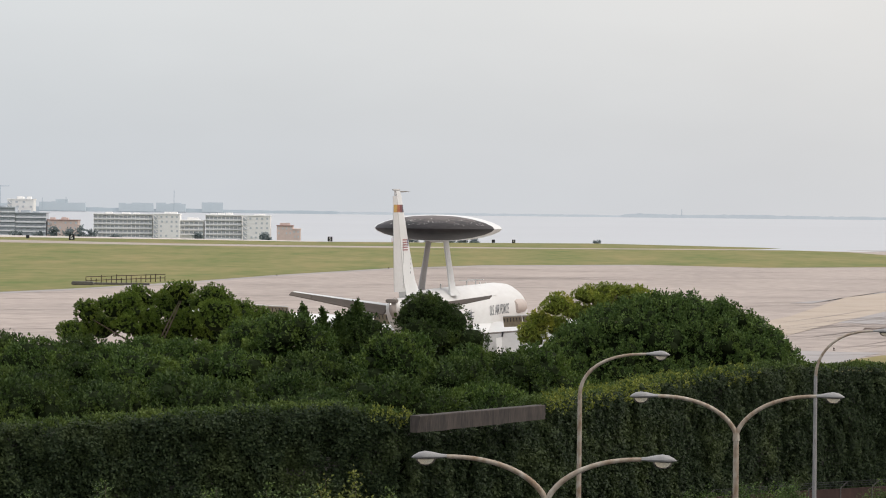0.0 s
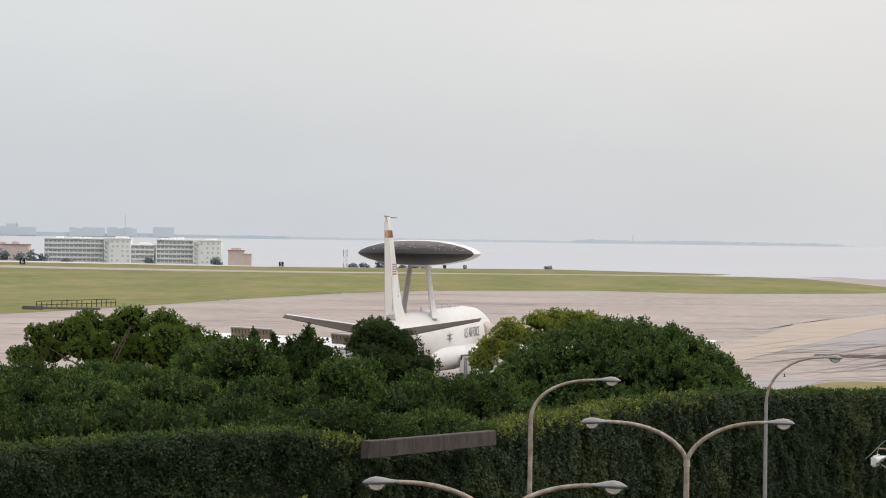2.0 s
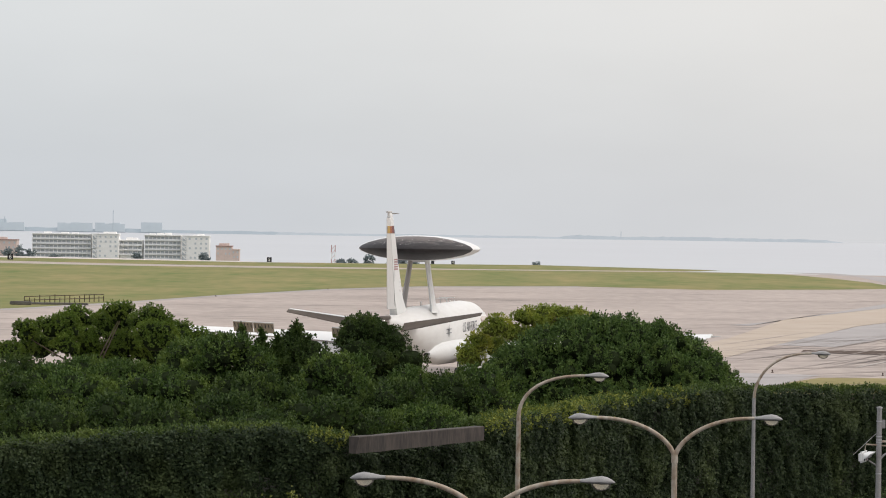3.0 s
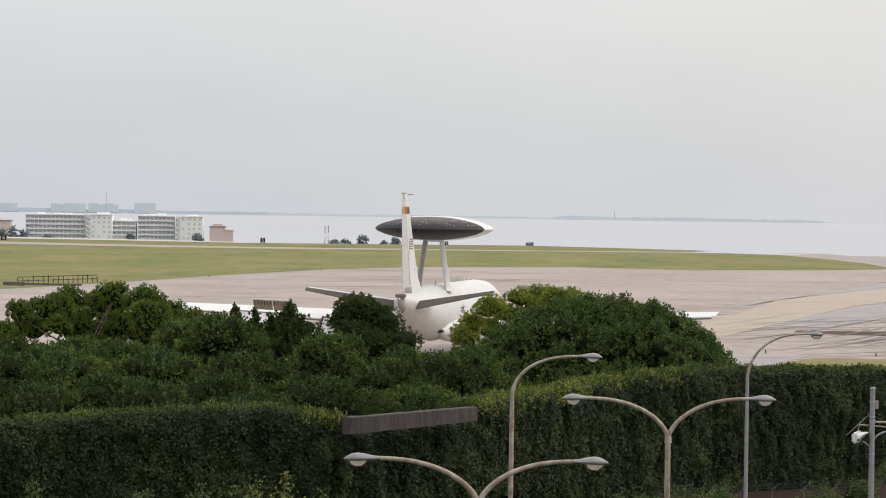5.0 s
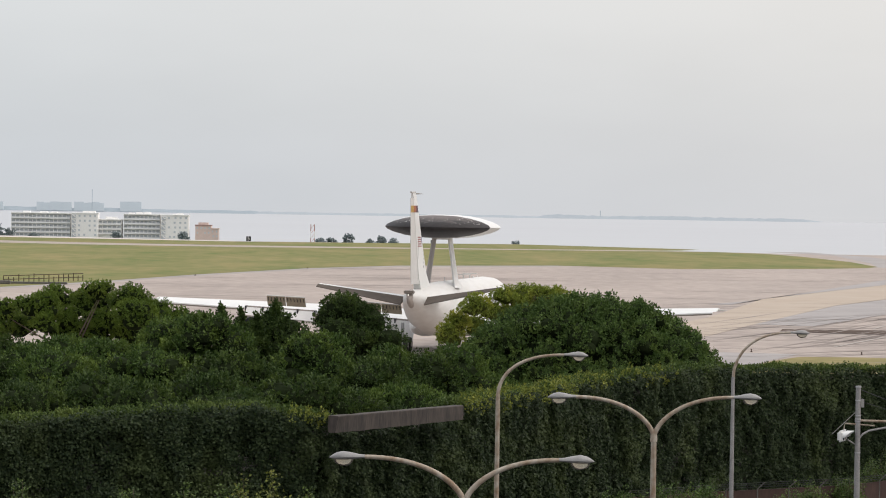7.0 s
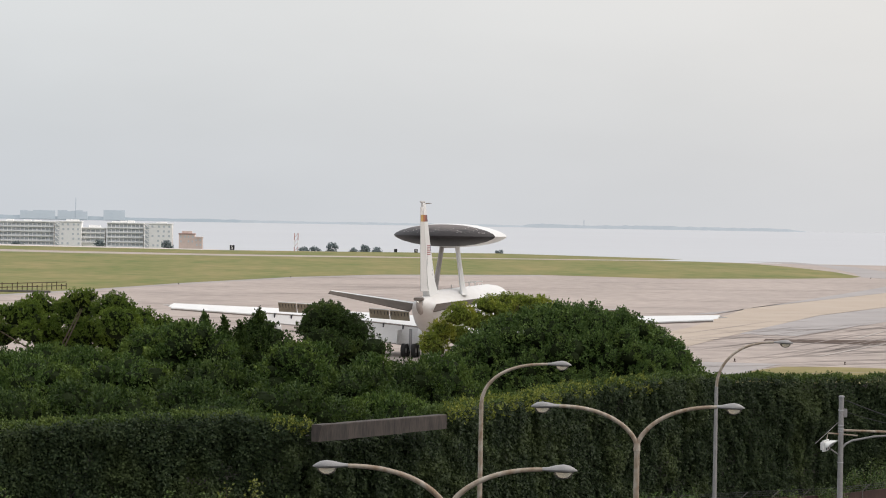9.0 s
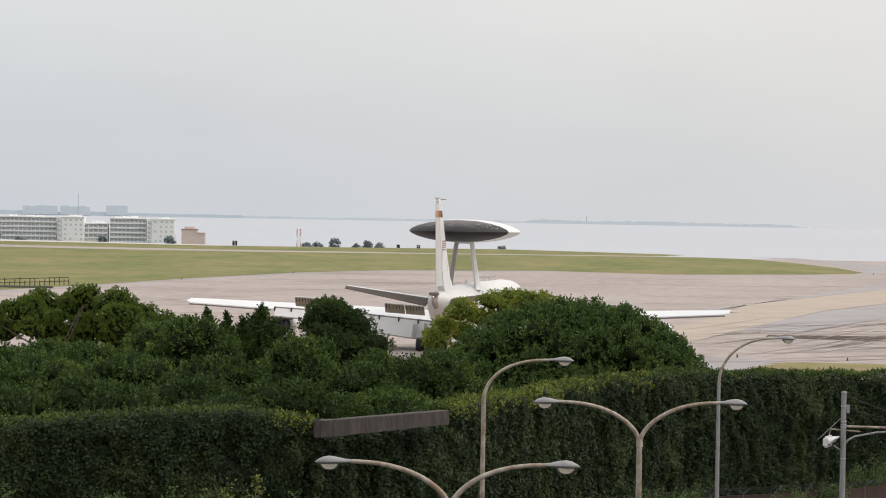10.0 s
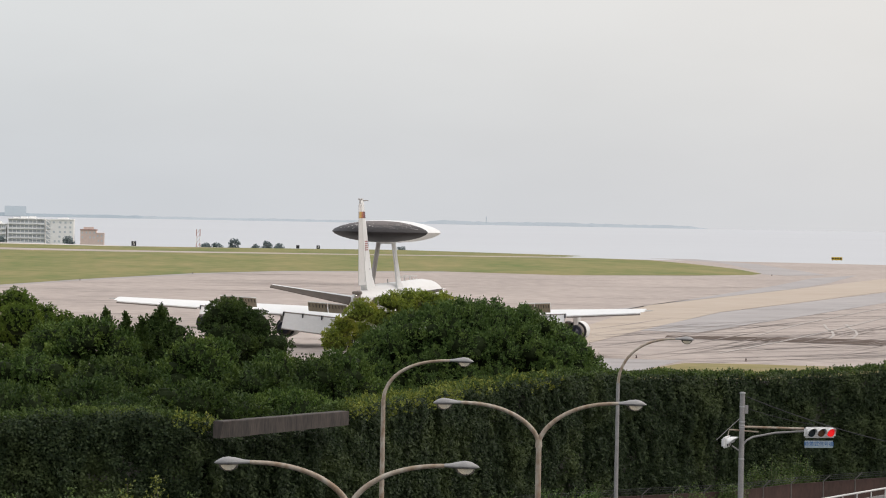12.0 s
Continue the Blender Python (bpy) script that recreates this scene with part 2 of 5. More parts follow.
def tube(bm, pts, radius, sides=10):
    """Round bar through points; radius a number or one per point."""
    pts = [Vector(p) for p in pts]
    rs = radius if isinstance(radius, (list, tuple)) else [radius] * len(pts)
    rings, ref = [], None
    for i, p in enumerate(pts):
        d = (pts[min(i + 1, len(pts) - 1)] - pts[max(i - 1, 0)]).normalized()
        if ref is None:
            ref = d.orthogonal().normalized()
        ref = (ref - d * ref.dot(d)).normalized()
        side = d.cross(ref)
        rings.append([p + (ref * math.cos(a) + side * math.sin(a)) * rs[i] for a in [2 * math.pi * k / sides for k in range(sides)]])
    loft(bm, rings)


def revolve(bm, profile, sides=32, axis="y"):
    """Turn (along, radius) pairs about an axis."""
    rings = []
    for s, r in profile:
        ring = []
        for k in range(sides):
            a = 2 * math.pi * k / sides
            c, d = r * math.cos(a), r * math.sin(a)
            ring.append((c, s, d) if axis == "y" else (c, d, s) if axis == "z" else (s, c, d))
        rings.append(ring)
    loft(bm, rings)


def sheet(name, outline, z, mat, label, category, kind="structure"):
    """A thin slab of ground cover with the given outline."""
    bm = bmesh.new()
    top = [bm.verts.new((x, y, z)) for x, y in outline]
    f = bm.faces.new(top)
    if f.normal.z < 0:
        f.normal_flip()
    bmesh.ops.triangulate(bm, faces=[f])
    ob = new(name, mesh_from_bm(name, bm, mat))
    for p in ob.data.polygons:
        if p.normal.z < 0:
            p.flip()
    return tagged(ob, label, category, kind=kind)


# ---- ground ----
CREST = [(-400, 1080), (-129, 988), (-78, 964), (-35, 940), (44, 950), (82, 868), (99, 853), (136, 844), (220, 800), (400, 700)]
WALL = [(-60, 118), (-24, 122.5), (-16.2, 124.5), (-8.1, 128), (-1.8, 130.2), (4.1, 139.6), (11.1, 157), (18.8, 169), (25.5, 176), (34.5, 181), (60, 190), (120, 205)]
ROAD_Z, TOP_Z = -2.7, 3.7


def ground():
    """One sheet: the road level, the airfield plateau, the slope and the coastal plain behind it."""
    bm = bmesh.new()
    near = [(-400, 60)] + WALL[:] + [(400, 250)]
    rows = [[(x, -120, ROAD_Z) for x, y in near], [(x, y + 0.3, ROAD_Z) for x, y in near], [(x, y + 0.5, 0.0) for x, y in near]]
    for a, b in zip(rows, rows[1:]):
        for i in range(len(near) - 1):
            f = bm.faces.new([bm.verts.new(p) for p in (a[i], a[i + 1], b[i + 1], b[i])])
            f.material_index = 2
    bm.faces.new([bm.verts.new((x, y + 0.5, 0.0)) for x, y in near] + [bm.verts.new((x, y, 0.0)) for x, y in CREST[::-1]])
    far = [[(x, y, 0.0) for x, y in CREST], [(x * 1.02, y + 40, -1.5) for x, y in CREST], [(x * 1.6, y + 700, -24.0) for x, y in CREST], [(x * 2.2, 2260, -25.2) for x, y in CREST]]
    far_faces = [(a[i], a[i + 1], b[i + 1], b[i]) for a, b in zip(far, far[1:]) for i in range(len(CREST) - 1)]
    far_faces.append(((-880, 2260, -25.2), (-150, 2260, -25.2), (-118, 2940, -25.2), (-1100, 3040, -25.2)))
    for quad in far_faces:
        f = bm.faces.new([bm.verts.new(p) for p in quad])
        f.material_index = 1
    bmesh.ops.remove_doubles(bm, verts=bm.verts, dist=0.001)
    bmesh.ops.triangulate(bm, faces=[f for f in bm.faces if len(f.verts) > 4])
    ob = new("ground", mesh_from_bm("ground", bm, [CONCRETE, COAST, ROADTAR]))
    tagged(ob, "pinkish grey concrete apron of a large airfield", "ground", kind="structure")


def sea():
    bm = bmesh.new()
    rows = [[(x, y, z) for x in np.linspace(-w, w, 5)] for y, w, z in ((2200, 2500, -26.0), (2900, 2500, -26.0), (3600, 2500, -20.6), (4300, 2500, -15.3), (4940, 2500, -10.4))]
    vs = [[bm.verts.new(p) for p in r] for r in rows]
    for a, b in zip(vs, vs[1:]):
        for i in range(4):
            bm.faces.new((a[i], a[i + 1], b[i + 1], b[i]))
    ob = new("water", mesh_from_bm("water", bm, SEA))
    tagged(ob, "pale calm hazy sea reaching the horizon", "sea", kind="structure")


ground()
sea()
GRASS_EDGE = [(-63.94, 354.19), (-54.65, 418.56), (-46.52, 440.66), (-36.17, 478.61), (-25.77, 526.7), (-9.17, 587.61), (6.87, 621.77), (37.18, 644.19)]
sheet("grass_field", GRASS_EDGE + [(58.97, 627.21), (85.9, 647.22), (99.3, 663.77), (103.68, 678.47), (106.24, 735.24), (104.44, 797.38), (100.33, 841.98), (89.57, 861.19)] + [(30.44, 845.38), (-30.93, 828.26), (-67.36, 834.86), (-112.04, 857.28), (-160.17, 886.35)], 0.02, GRASS, "dry mown green grass field between the taxiways", "grass")
sheet("grass_strip", [(-168.47, 932.26), (-118.39, 905.82), (-70.21, 870.18), (-32.04, 857.87), (30.98, 860.54)] + [(82.29, 876.25), (89.77, 899.6), (85.42, 909.59)] + [(43.8, 959.49), (-34.74, 929.9), (-76.71, 950.62), (-126.35, 966.63), (-182.67, 1010.79)], 0.02, GRASS, "narrow strip of mown grass beside the runway", "grass")
sheet("grass_patch", [(28.92, 250.41), (31.71, 260.74), (34.88, 268.66), (39.63, 269.34), (47.1, 266.29), (53.7, 266.19), (72.71, 254.99), (60.11, 210.63), (25.4, 219.67)], 0.02, GRASS_DRY, "patch of dry grass beside the taxiway edge", "grass")
sheet("taxiway_grey", [(41.67, 406.86), (48.63, 423.94), (63.38, 474.57), (88.59, 565.87), (107.78, 641.31), (123.17, 679.45), (103.31, 596.98), (91.07, 552.5), (51.69, 435.06), (44.26, 406.14)], 0.02, ASPHALT, "grey asphalt taxiway shoulder", "taxiway")
sheet("taxiway_tan", [(20.63, 295.24), (36.81, 359.12), (51.53, 433.78), (90.72, 550.42), (123.15, 648.74), (199.4, 850.91), (168.07, 717.06), (101.57, 534.84), (57.34, 408.88), (40.74, 344.92), (31.66, 308.58), (18.77, 268.32)], 0.03, TAN, "tan stained band of taxiway pavement", "taxiway")
sheet("taxiway_grey_band", [(39.77, 341.44), (57.18, 407.75), (100.47, 529.03), (165.63, 706.63), (141.65, 604.18), (88.63, 466.56), (68.19, 405.21), (45.2, 337.89)], 0.025, ASPHALT, "grey asphalt band across the taxiway", "taxiway")
sheet("drain_strip", [(41, 328.6), (43.6, 328.2), (53.4, 328.5), (61.9, 325.0), (90, 313), (87, 299), (59.2, 311.5), (51.3, 316.5), (42.6, 320.6), (40, 322.5)], 0.035, BROWNISH, "dark stained drainage strip across the apron", "drain")
sheet("taxiway_corner", [(26.53, 275.94), (35.53, 273.68), (29.11, 252.97), (25.94, 240.76), (21.47, 239.4)], 0.02, ASPHALT, "grey asphalt corner at the grass edge", "taxiway")
sheet("runway_turnoff", [(103.92, 876.75), (116.2, 876.91), (121.96, 805.12), (116.6, 673.95), (105.84, 662.33), (102.82, 672.99), (108.15, 717.69), (115.53, 825.59)], 0.02, ASPHALT, "grey asphalt turn-off curving to the runway", "taxiway")
sheet("runway", [(-196.47, 1087.11), (-131.65, 1007.2), (-78.8, 976.4), (-35.43, 948.27), (-34.83, 932.31), (-76.92, 953.13), (-126.69, 969.23), (-183.7, 1016.5)], 0.012, PALE, "distant pale concrete runway surface", "runway")
sheet("grass_edge_line", [(x, y - 1.2) for x, y in GRASS_EDGE] + [(x, y - 9) for x, y in GRASS_EDGE[::-1]], 0.015, ASPHALT, "worn grey shoulder along the grass", "taxiway")


def slab_joints():
    """Sealed joints between the apron slabs, laid along and across the taxiing direction."""
    bm = bmesh.new()
    along, across = Vector((0.80, 0.60, 0)), Vector((-0.60, 0.80, 0))
    o = Vector((30, 260, 0.03))
    for k in range(-4, 14):
        a = o + across * (k * 11.5 - 40)
        w = 0.12
        p, q = a - along * 55, a + along * 220
        if p.y < 222:
            p = p + along * ((222 - p.y) / along.y)
        bm.faces.new([bm.verts.new(v) for v in (p - across * w, q - across * w, q + across * w, p + across * w)])
    ob = new("slab_joint", mesh_from_bm("slab_joint", bm, RUBBER_MARK))
    tagged(ob, "dark sealed joints between concrete apron slabs", "joint", kind="structure")


def streaks():
    """Rubber streaks and worn paint arcs left by turning wheels."""
    rng = random.Random(4)
    bm = bmesh.new()
    for k in range(170):
        right = k % 2
        x, y = (rng.uniform(20, 110), rng.uniform(225, 400)) if right else (rng.uniform(-60, 90), rng.uniform(300, 620))
        ln, w, s = rng.uniform(10, 50), rng.uniform(0.08, 0.5) if right else rng.uniform(0.2, 1.1), rng.uniform(0.3, 1.1) if right else rng.uniform(-0.05, 0.25)
        pts = [(x + ln * u, y + ln * u * s + 0.8 * math.sin(u * 3 + k)) for u in (0, 0.25, 0.5, 0.75, 1)]
        for (a, b), (c, d), u, v in zip(pts, pts[1:], (0, 0.6, 1, 0.6), (0.6, 1, 0.6, 0)):
            bm.faces.new([bm.verts.new(p) for p in ((a, b - w * u, 0.014), (c, d - w * v, 0.014), (c, d + w * v + 0.01, 0.014), (a, b + w * u + 0.01, 0.014))])
    # long wheel tracks and weathered seams that follow the taxiway
    for k in range(100):
        x, y, ln, w = rng.uniform(30, 75), rng.uniform(262, 350), rng.uniform(15, 70), rng.uniform(0.05, 0.22)
        d = Vector((rng.choice((0.31, 0.36, 0.78)), 0.95 if k % 3 else 0.6, 0)).normalized()
        t = Vector((d.y, -d.x, 0)) * w
        a, b = Vector((x, y, 0.0385)), Vector((x, y, 0.0385)) + d * ln
        m = a.lerp(b, 0.5) + t * rng.uniform(-3, 3)
        for p, q, u, v in ((a, m, 0.1, 1), (m, b, 1, 0.1)):
            bm.faces.new([bm.verts.new(c) for c in (p - t * u, p + t * u, q + t * v, q - t * v)])
    tagged(new("tyre_streaks", mesh_from_bm("tyre_streaks", bm, RUBBER_MARK)), "dark rubber streaks on apron concrete", "tyre marks", kind="stuff")
    bm = bmesh.new()
    for path in ([(63.52, 370.04), (61.52, 356.66), (60.26, 345.97), (58.75, 336.49), (56.75, 327.27)], [(66.19, 371.29), (64.56, 360.47), (63.35, 349.62), (61.6, 339.15), (59.09, 328.24)],
                 [(50.58, 333.01), (60.54, 368.63), (70.89, 401.53), (83.83, 441.22), (106.67, 508.94)], [(40.57, 288.83), (51.21, 319.67), (63.13, 357.38), (75.85, 399.06), (96.59, 460.76)]):
        for (a, b), (c, d) in zip(path, path[1:]):
            n = Vector((d - b, a - c, 0)).normalized() * 0.13
            bm.faces.new([bm.verts.new(p) for p in ((a - n.x, b - n.y, 0.04), (c - n.x, d - n.y, 0.04), (c + n.x, d + n.y, 0.04), (a + n.x, b + n.y, 0.04))])
    tagged(new("guide_lines", mesh_from_bm("guide_lines", bm, PAINT_MARK)), "worn pale guide lines on the apron", "road marking", kind="structure")


slab_joints()
streaks()

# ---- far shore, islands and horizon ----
# Distance haze put into the colour and a glow, though the land emits none.
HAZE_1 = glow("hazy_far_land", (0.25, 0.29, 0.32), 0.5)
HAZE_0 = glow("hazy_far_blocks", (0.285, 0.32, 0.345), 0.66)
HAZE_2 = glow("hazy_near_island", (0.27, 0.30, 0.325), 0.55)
FAR_Y = 4900.0


def island(name, ends, base_z, height, bumps, seed, mat, label):
    """Low land on the horizon: a long thin body with an uneven wooded top."""
    rng = random.Random(seed)
    n = 60
    rings = []
    for i in range(n + 1):
        u = i / n
        x = ends[0] + (ends[1] - ends[0]) * u
        end = min(1.0, 14 * u, 14 * (1 - u))
        z = base_z + end * (height[0] + (height[1] - height[0]) * u + bumps * (rng.random() + 0.8 * noise.noise((x * 0.01, seed, 0))))
        rings.append([(x, FAR_Y - 6, base_z - 4), (x, FAR_Y + 8, base_z - 4), (x, FAR_Y + 5, z), (x, FAR_Y - 2, z + 0.2)])
    bm = bmesh.new()
    loft(bm, rings)
    return tagged(new(name, mesh_from_bm(name, bm, mat)), label, "island", kind="structure")


def skyline(name, x0, x1, ztop, label, blocks=5):
    """A cluster of low harbour blocks, each its own part, stepped in height."""
    w = x1 - x0
    th = thing(name, pose((x0 + x1) / 2, FAR_Y - 5, -10), label, "building", "far coast")
    rng = random.Random(int(x0))
    for k in range(blocks):
        a = -w / 2 + w * k / blocks
        bm = bmesh.new()
        box(bm, (a, -0.9 * k, 0), (a + w / blocks * rng.uniform(1.0, 1.5), 6 - 0.5 * k, ztop + 10 - rng.uniform(0, 2.6) * (blocks > 2)))
        part("block", bm, HAZE_0, th)


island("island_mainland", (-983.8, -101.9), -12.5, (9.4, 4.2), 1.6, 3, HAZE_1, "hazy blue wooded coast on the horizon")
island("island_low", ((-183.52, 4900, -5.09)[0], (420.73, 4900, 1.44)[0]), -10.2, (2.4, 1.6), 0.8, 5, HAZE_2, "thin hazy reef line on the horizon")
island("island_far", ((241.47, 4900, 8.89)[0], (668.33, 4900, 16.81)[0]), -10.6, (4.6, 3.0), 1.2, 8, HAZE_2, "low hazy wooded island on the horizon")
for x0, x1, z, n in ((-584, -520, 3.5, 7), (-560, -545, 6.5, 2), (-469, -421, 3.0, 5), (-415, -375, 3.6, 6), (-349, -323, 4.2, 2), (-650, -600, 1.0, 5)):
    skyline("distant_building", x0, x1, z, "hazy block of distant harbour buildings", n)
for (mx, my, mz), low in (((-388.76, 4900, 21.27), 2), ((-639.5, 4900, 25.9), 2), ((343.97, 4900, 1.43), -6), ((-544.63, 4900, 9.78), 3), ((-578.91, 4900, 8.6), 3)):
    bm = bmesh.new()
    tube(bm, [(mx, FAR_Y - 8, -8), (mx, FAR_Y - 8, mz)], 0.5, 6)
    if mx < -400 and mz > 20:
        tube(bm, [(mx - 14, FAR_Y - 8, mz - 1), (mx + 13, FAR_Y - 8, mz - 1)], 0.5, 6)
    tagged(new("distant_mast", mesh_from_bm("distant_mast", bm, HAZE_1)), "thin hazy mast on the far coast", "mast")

# ---- apartment blocks on the coastal plain ----
# Distance haze is put into the pale wall, railing and window colours.
APT_WHITE = material("hazy_white_render", (0.86, 0.85, 0.83), 0.8, dark=0.9, scale=0.05)
APT_PINK = material("pink_render", (0.68, 0.55, 0.50), 0.8, dark=0.85, scale=0.05)
APT_GREY = material("blue_grey_render", (0.50, 0.54, 0.58), 0.8, dark=0.85, scale=0.05)
APT_RAIL = material("balcony_railing", (0.78, 0.79, 0.80), 0.7, dark=0.9, scale=0.1)
APT_GLASS = material("hazy_window", (0.55, 0.585, 0.62), 0.3, dark=0.8, scale=0.1)
RED_TILE = material("red_roof", (0.38, 0.25, 0.22), 0.8, scale=0.2)
PLAIN_Z, APT_Y = -25.3, 2950.0
bm = bmesh.new()
box(bm, (-0.5, -0.2, -0.5), (0.5, 0.2, 0.5))
WINDOW_MESH = {k: mesh_from_bm("window", bm.copy(), m) for k, m in (("w", APT_GLASS),)}
bm.free()


NEARER = 0.746


def apartment(x0, x1, top, storeys, bays, wall, balconies, label, depth=14.0, y=APT_Y, roof_box=True, top_mat=None):
    """A block of flats: body, parapet, roof house, and on each upper storey slab, rail, dividers and windows."""
    x0, x1, top, y = x0 * NEARER, x1 * NEARER, 12 - (12 - top) * NEARER, y * NEARER
    h = top - PLAIN_Z
    th = thing("apartment_building", pose((x0 + x1) / 2, y, PLAIN_Z), label, "building", "flats by the sea")
    w = x1 - x0
    rng = random.Random(int(x0 * 10))
    bm = bmesh.new()
    box(bm, (-w / 2, 0, 0), (w / 2, depth, h - 0.6))
    part("wall", bm, wall, th)
    bm = bmesh.new()
    box(bm, (-w / 2 - 0.3, -1.5 if balconies else -0.4, h - 0.6), (w / 2 + 0.3, depth + 0.3, h))
    part("roof", bm, top_mat or wall, th)
    if roof_box:
        for k in range(3):
            a, b = rng.uniform(-0.45, 0.3) * w, rng.uniform(2.5, 5.0)
            bm = bmesh.new()
            box(bm, (a, 3 + 0.3 * k, h - 0.02 * k - 0.05), (a + b, 8 + 0.3 * k, h + rng.uniform(0.5, 1.6)))
            part("roof_house", bm, wall, th)
    fh = 3.05
    n = max(2, int((h - 10.5) / fh))
    bw = w / bays
    bm = bmesh.new()
    box(bm, (-0.11, -1.35, 0), (0.11, 0, fh - 0.25))
    divider = mesh_from_bm("divider", bm, wall)
    for s in range(n):
        z = h - 0.75 - (s + 1) * fh
        if balconies:
            bm = bmesh.new()
            box(bm, (-w / 2, -1.5, z), (w / 2, -0.02, z + 0.22))
            slab = part("balcony", bm, wall, th)
            bm = bmesh.new()
            box(bm, (-w / 2, -1.5, z + 0.22), (w / 2, -1.42, z + 1.05))
            part("railing", bm, APT_RAIL, slab)
            for b in range(bays + 1):
                part("divider", divider, None, slab, at=pose(-w / 2 + 0.11 + (w - 0.22) * b / bays, 0, z + 0.23))
        for b in range(bays):
            if not balconies and rng.random() < 0.2:
                continue
            cx = -w / 2 + bw * (b + 0.5) + (0 if balconies else rng.uniform(-0.12, 0.12) * bw)
            ob = part("window", WINDOW_MESH["w"], None, th)
            ob.location = (cx, 0.12, z + fh * (0.47 if balconies else 0.55))
            ob.scale = (bw * (0.74 if balconies else 0.36), 1, fh * (0.68 if balconies else 0.42))
    if not balconies and w > 12:
        # open stair at one end
        for s in range(n):
            z = h - 0.75 - (s + 1) * fh
            bm = bmesh.new()
            loft(bm, [[(-w / 2 + u, yy, z + v) for u, v in ((0.2, 2.6), (2.6, 0.5), (2.6, 1.4), (0.2, 3.4))] for yy in (-1.2, -1.05)])
            part("stair_parapet", bm, wall, th)
            # shade of the stair recess painted as a solid grey-blue box
            bm = bmesh.new()
            box(bm, (-w / 2 + 0.2, -0.9, z + 0.3), (-w / 2 + 2.8, -0.02, z + 2.4))
            part("stair_recess_shade", bm, APT_GLASS, th)
    return th


def flats(xl, xr, yt, *args, **kw):
    apartment(xl, xr, yt, *args, **kw)


flats((-400.59, 2950, 3.49)[0], (-372.57, 2950, 3.79)[0], (-385.82, 2950, 1.68)[2], 11, 5, APT_GREY, True, "tall blue-grey block of flats by the sea")
flats((-383.85, 2980, 8.59)[0], (-361, 2980, 8.84)[0], (-372.43, 2980, 8.72)[2], 12, 4, APT_WHITE, False, "tall white tower block by the sea", y=2985.0)
flats((-372.01, 2950, -3.09)[0], (-345.46, 2950, -2.8)[0], (-358.74, 2950, -2.94)[2], 9, 6, APT_GREY, True, "blue-grey block of flats by the sea")
flats((-344.43, 2950, -8.69)[0], (-317.88, 2950, -8.4)[0], (-331.64, 2950, -9.04)[2], 5, 6, APT_PINK, False, "low pink rendered building by the sea", top_mat=RED_TILE)
flats((-304.16, 2950, -3.34)[0], (-253.03, 2950, -2.78)[0], (-278.59, 2950, -3.3)[2], 8, 14, APT_WHITE, True, "long white block of flats with open balconies")
flats((-251.19, 2940, -2.72)[0], (-228.65, 2940, -2.48)[0], (-239.92, 2940, -2.84)[2], 8, 5, APT_WHITE, False, "white block of flats with small windows", y=2940.0)
flats((-229.38, 2950, -7.44)[0], (-208.73, 2950, -7.22)[0], (-218.56, 2950, -8.06)[2], 5, 5, APT_WHITE, True, "lower white block of flats")
flats((-206.81, 2950, -2.77)[0], (-175.35, 2950, -2.43)[0], (-190.09, 2950, -3.33)[2], 8, 9, APT_WHITE, True, "white block of flats with balconies and blank gable")
flats((-173.76, 2940, -3.35)[0], (-150.24, 2940, -3.1)[0], (-161.51, 2940, -3.47)[2], 8, 5, APT_WHITE, False, "white stepped block of flats", y=2940.0)
flats((-144.77, 2950, -11.44)[0], (-131.01, 2950, -11.3)[0], (-137.39, 2950, -11.86)[2], 4, 4, APT_PINK, False, "pink building with red tiled roof", top_mat=RED_TILE)
flats((-130.98, 2950, -13.75)[0], (-124.59, 2950, -13.68)[0], (-127.53, 2950, -14.7)[2], 3, 2, APT_PINK, False, "small pink building beside the shore", roof_box=False)


# ---- foliage ----
def leaf_quads(name, v, mat):
    """A mesh of loose four-cornered leaves."""
    n = len(v) // 4
    me = bpy.data.meshes.new(name)
    me.vertices.add(4 * n)
    me.vertices.foreach_set("co", v.astype(np.float32).ravel())
    me.loops.add(4 * n)
    me.loops.foreach_set("vertex_index", np.arange(4 * n, dtype=np.int32))
    me.polygons.add(n)
    me.polygons.foreach_set("loop_start", np.arange(0, 4 * n, 4, dtype=np.int32))
    me.materials.append(mat)
    me.update()
    me.validate()
    return me


def leaf_mesh(name, centres, normals, leaf, per, mat, seed, spread=0.5, lift=0.25, reach=0.16, jut=1.0):
    """Tufts of small pointed leaves: per leaves round each centre, turned outwards."""
    rng = np.random.default_rng(seed)
    centres = centres + normals * rng.uniform(-0.12, 0.22, (len(centres), 1)) * jut
    c = np.repeat(centres, per, axis=0)
    n = np.repeat(normals, per, axis=0) + rng.normal(0, spread, (len(c), 3))
    n[:, 2] += lift
    n /= np.linalg.norm(n, axis=1, keepdims=True) + 1e-9
    c = c + rng.normal(0, reach, c.shape)
    side = np.cross(n, rng.normal(0, 1, n.shape))
    side /= np.linalg.norm(side, axis=1, keepdims=True) + 1e-9
    d = np.cross(side, n) + n * rng.uniform(0.0, 0.7, (len(c), 1))
    d /= np.linalg.norm(d, axis=1, keepdims=True)
    ln = leaf * rng.uniform(0.65, 1.35, (len(c), 1))
    wd = ln * 0.34
    v = np.stack([c, c + d * ln * 0.5 + side * wd, c + d * ln, c + d * ln * 0.5 - side * wd], axis=1).reshape(-1, 3)
    return leaf_quads(name, v, mat)


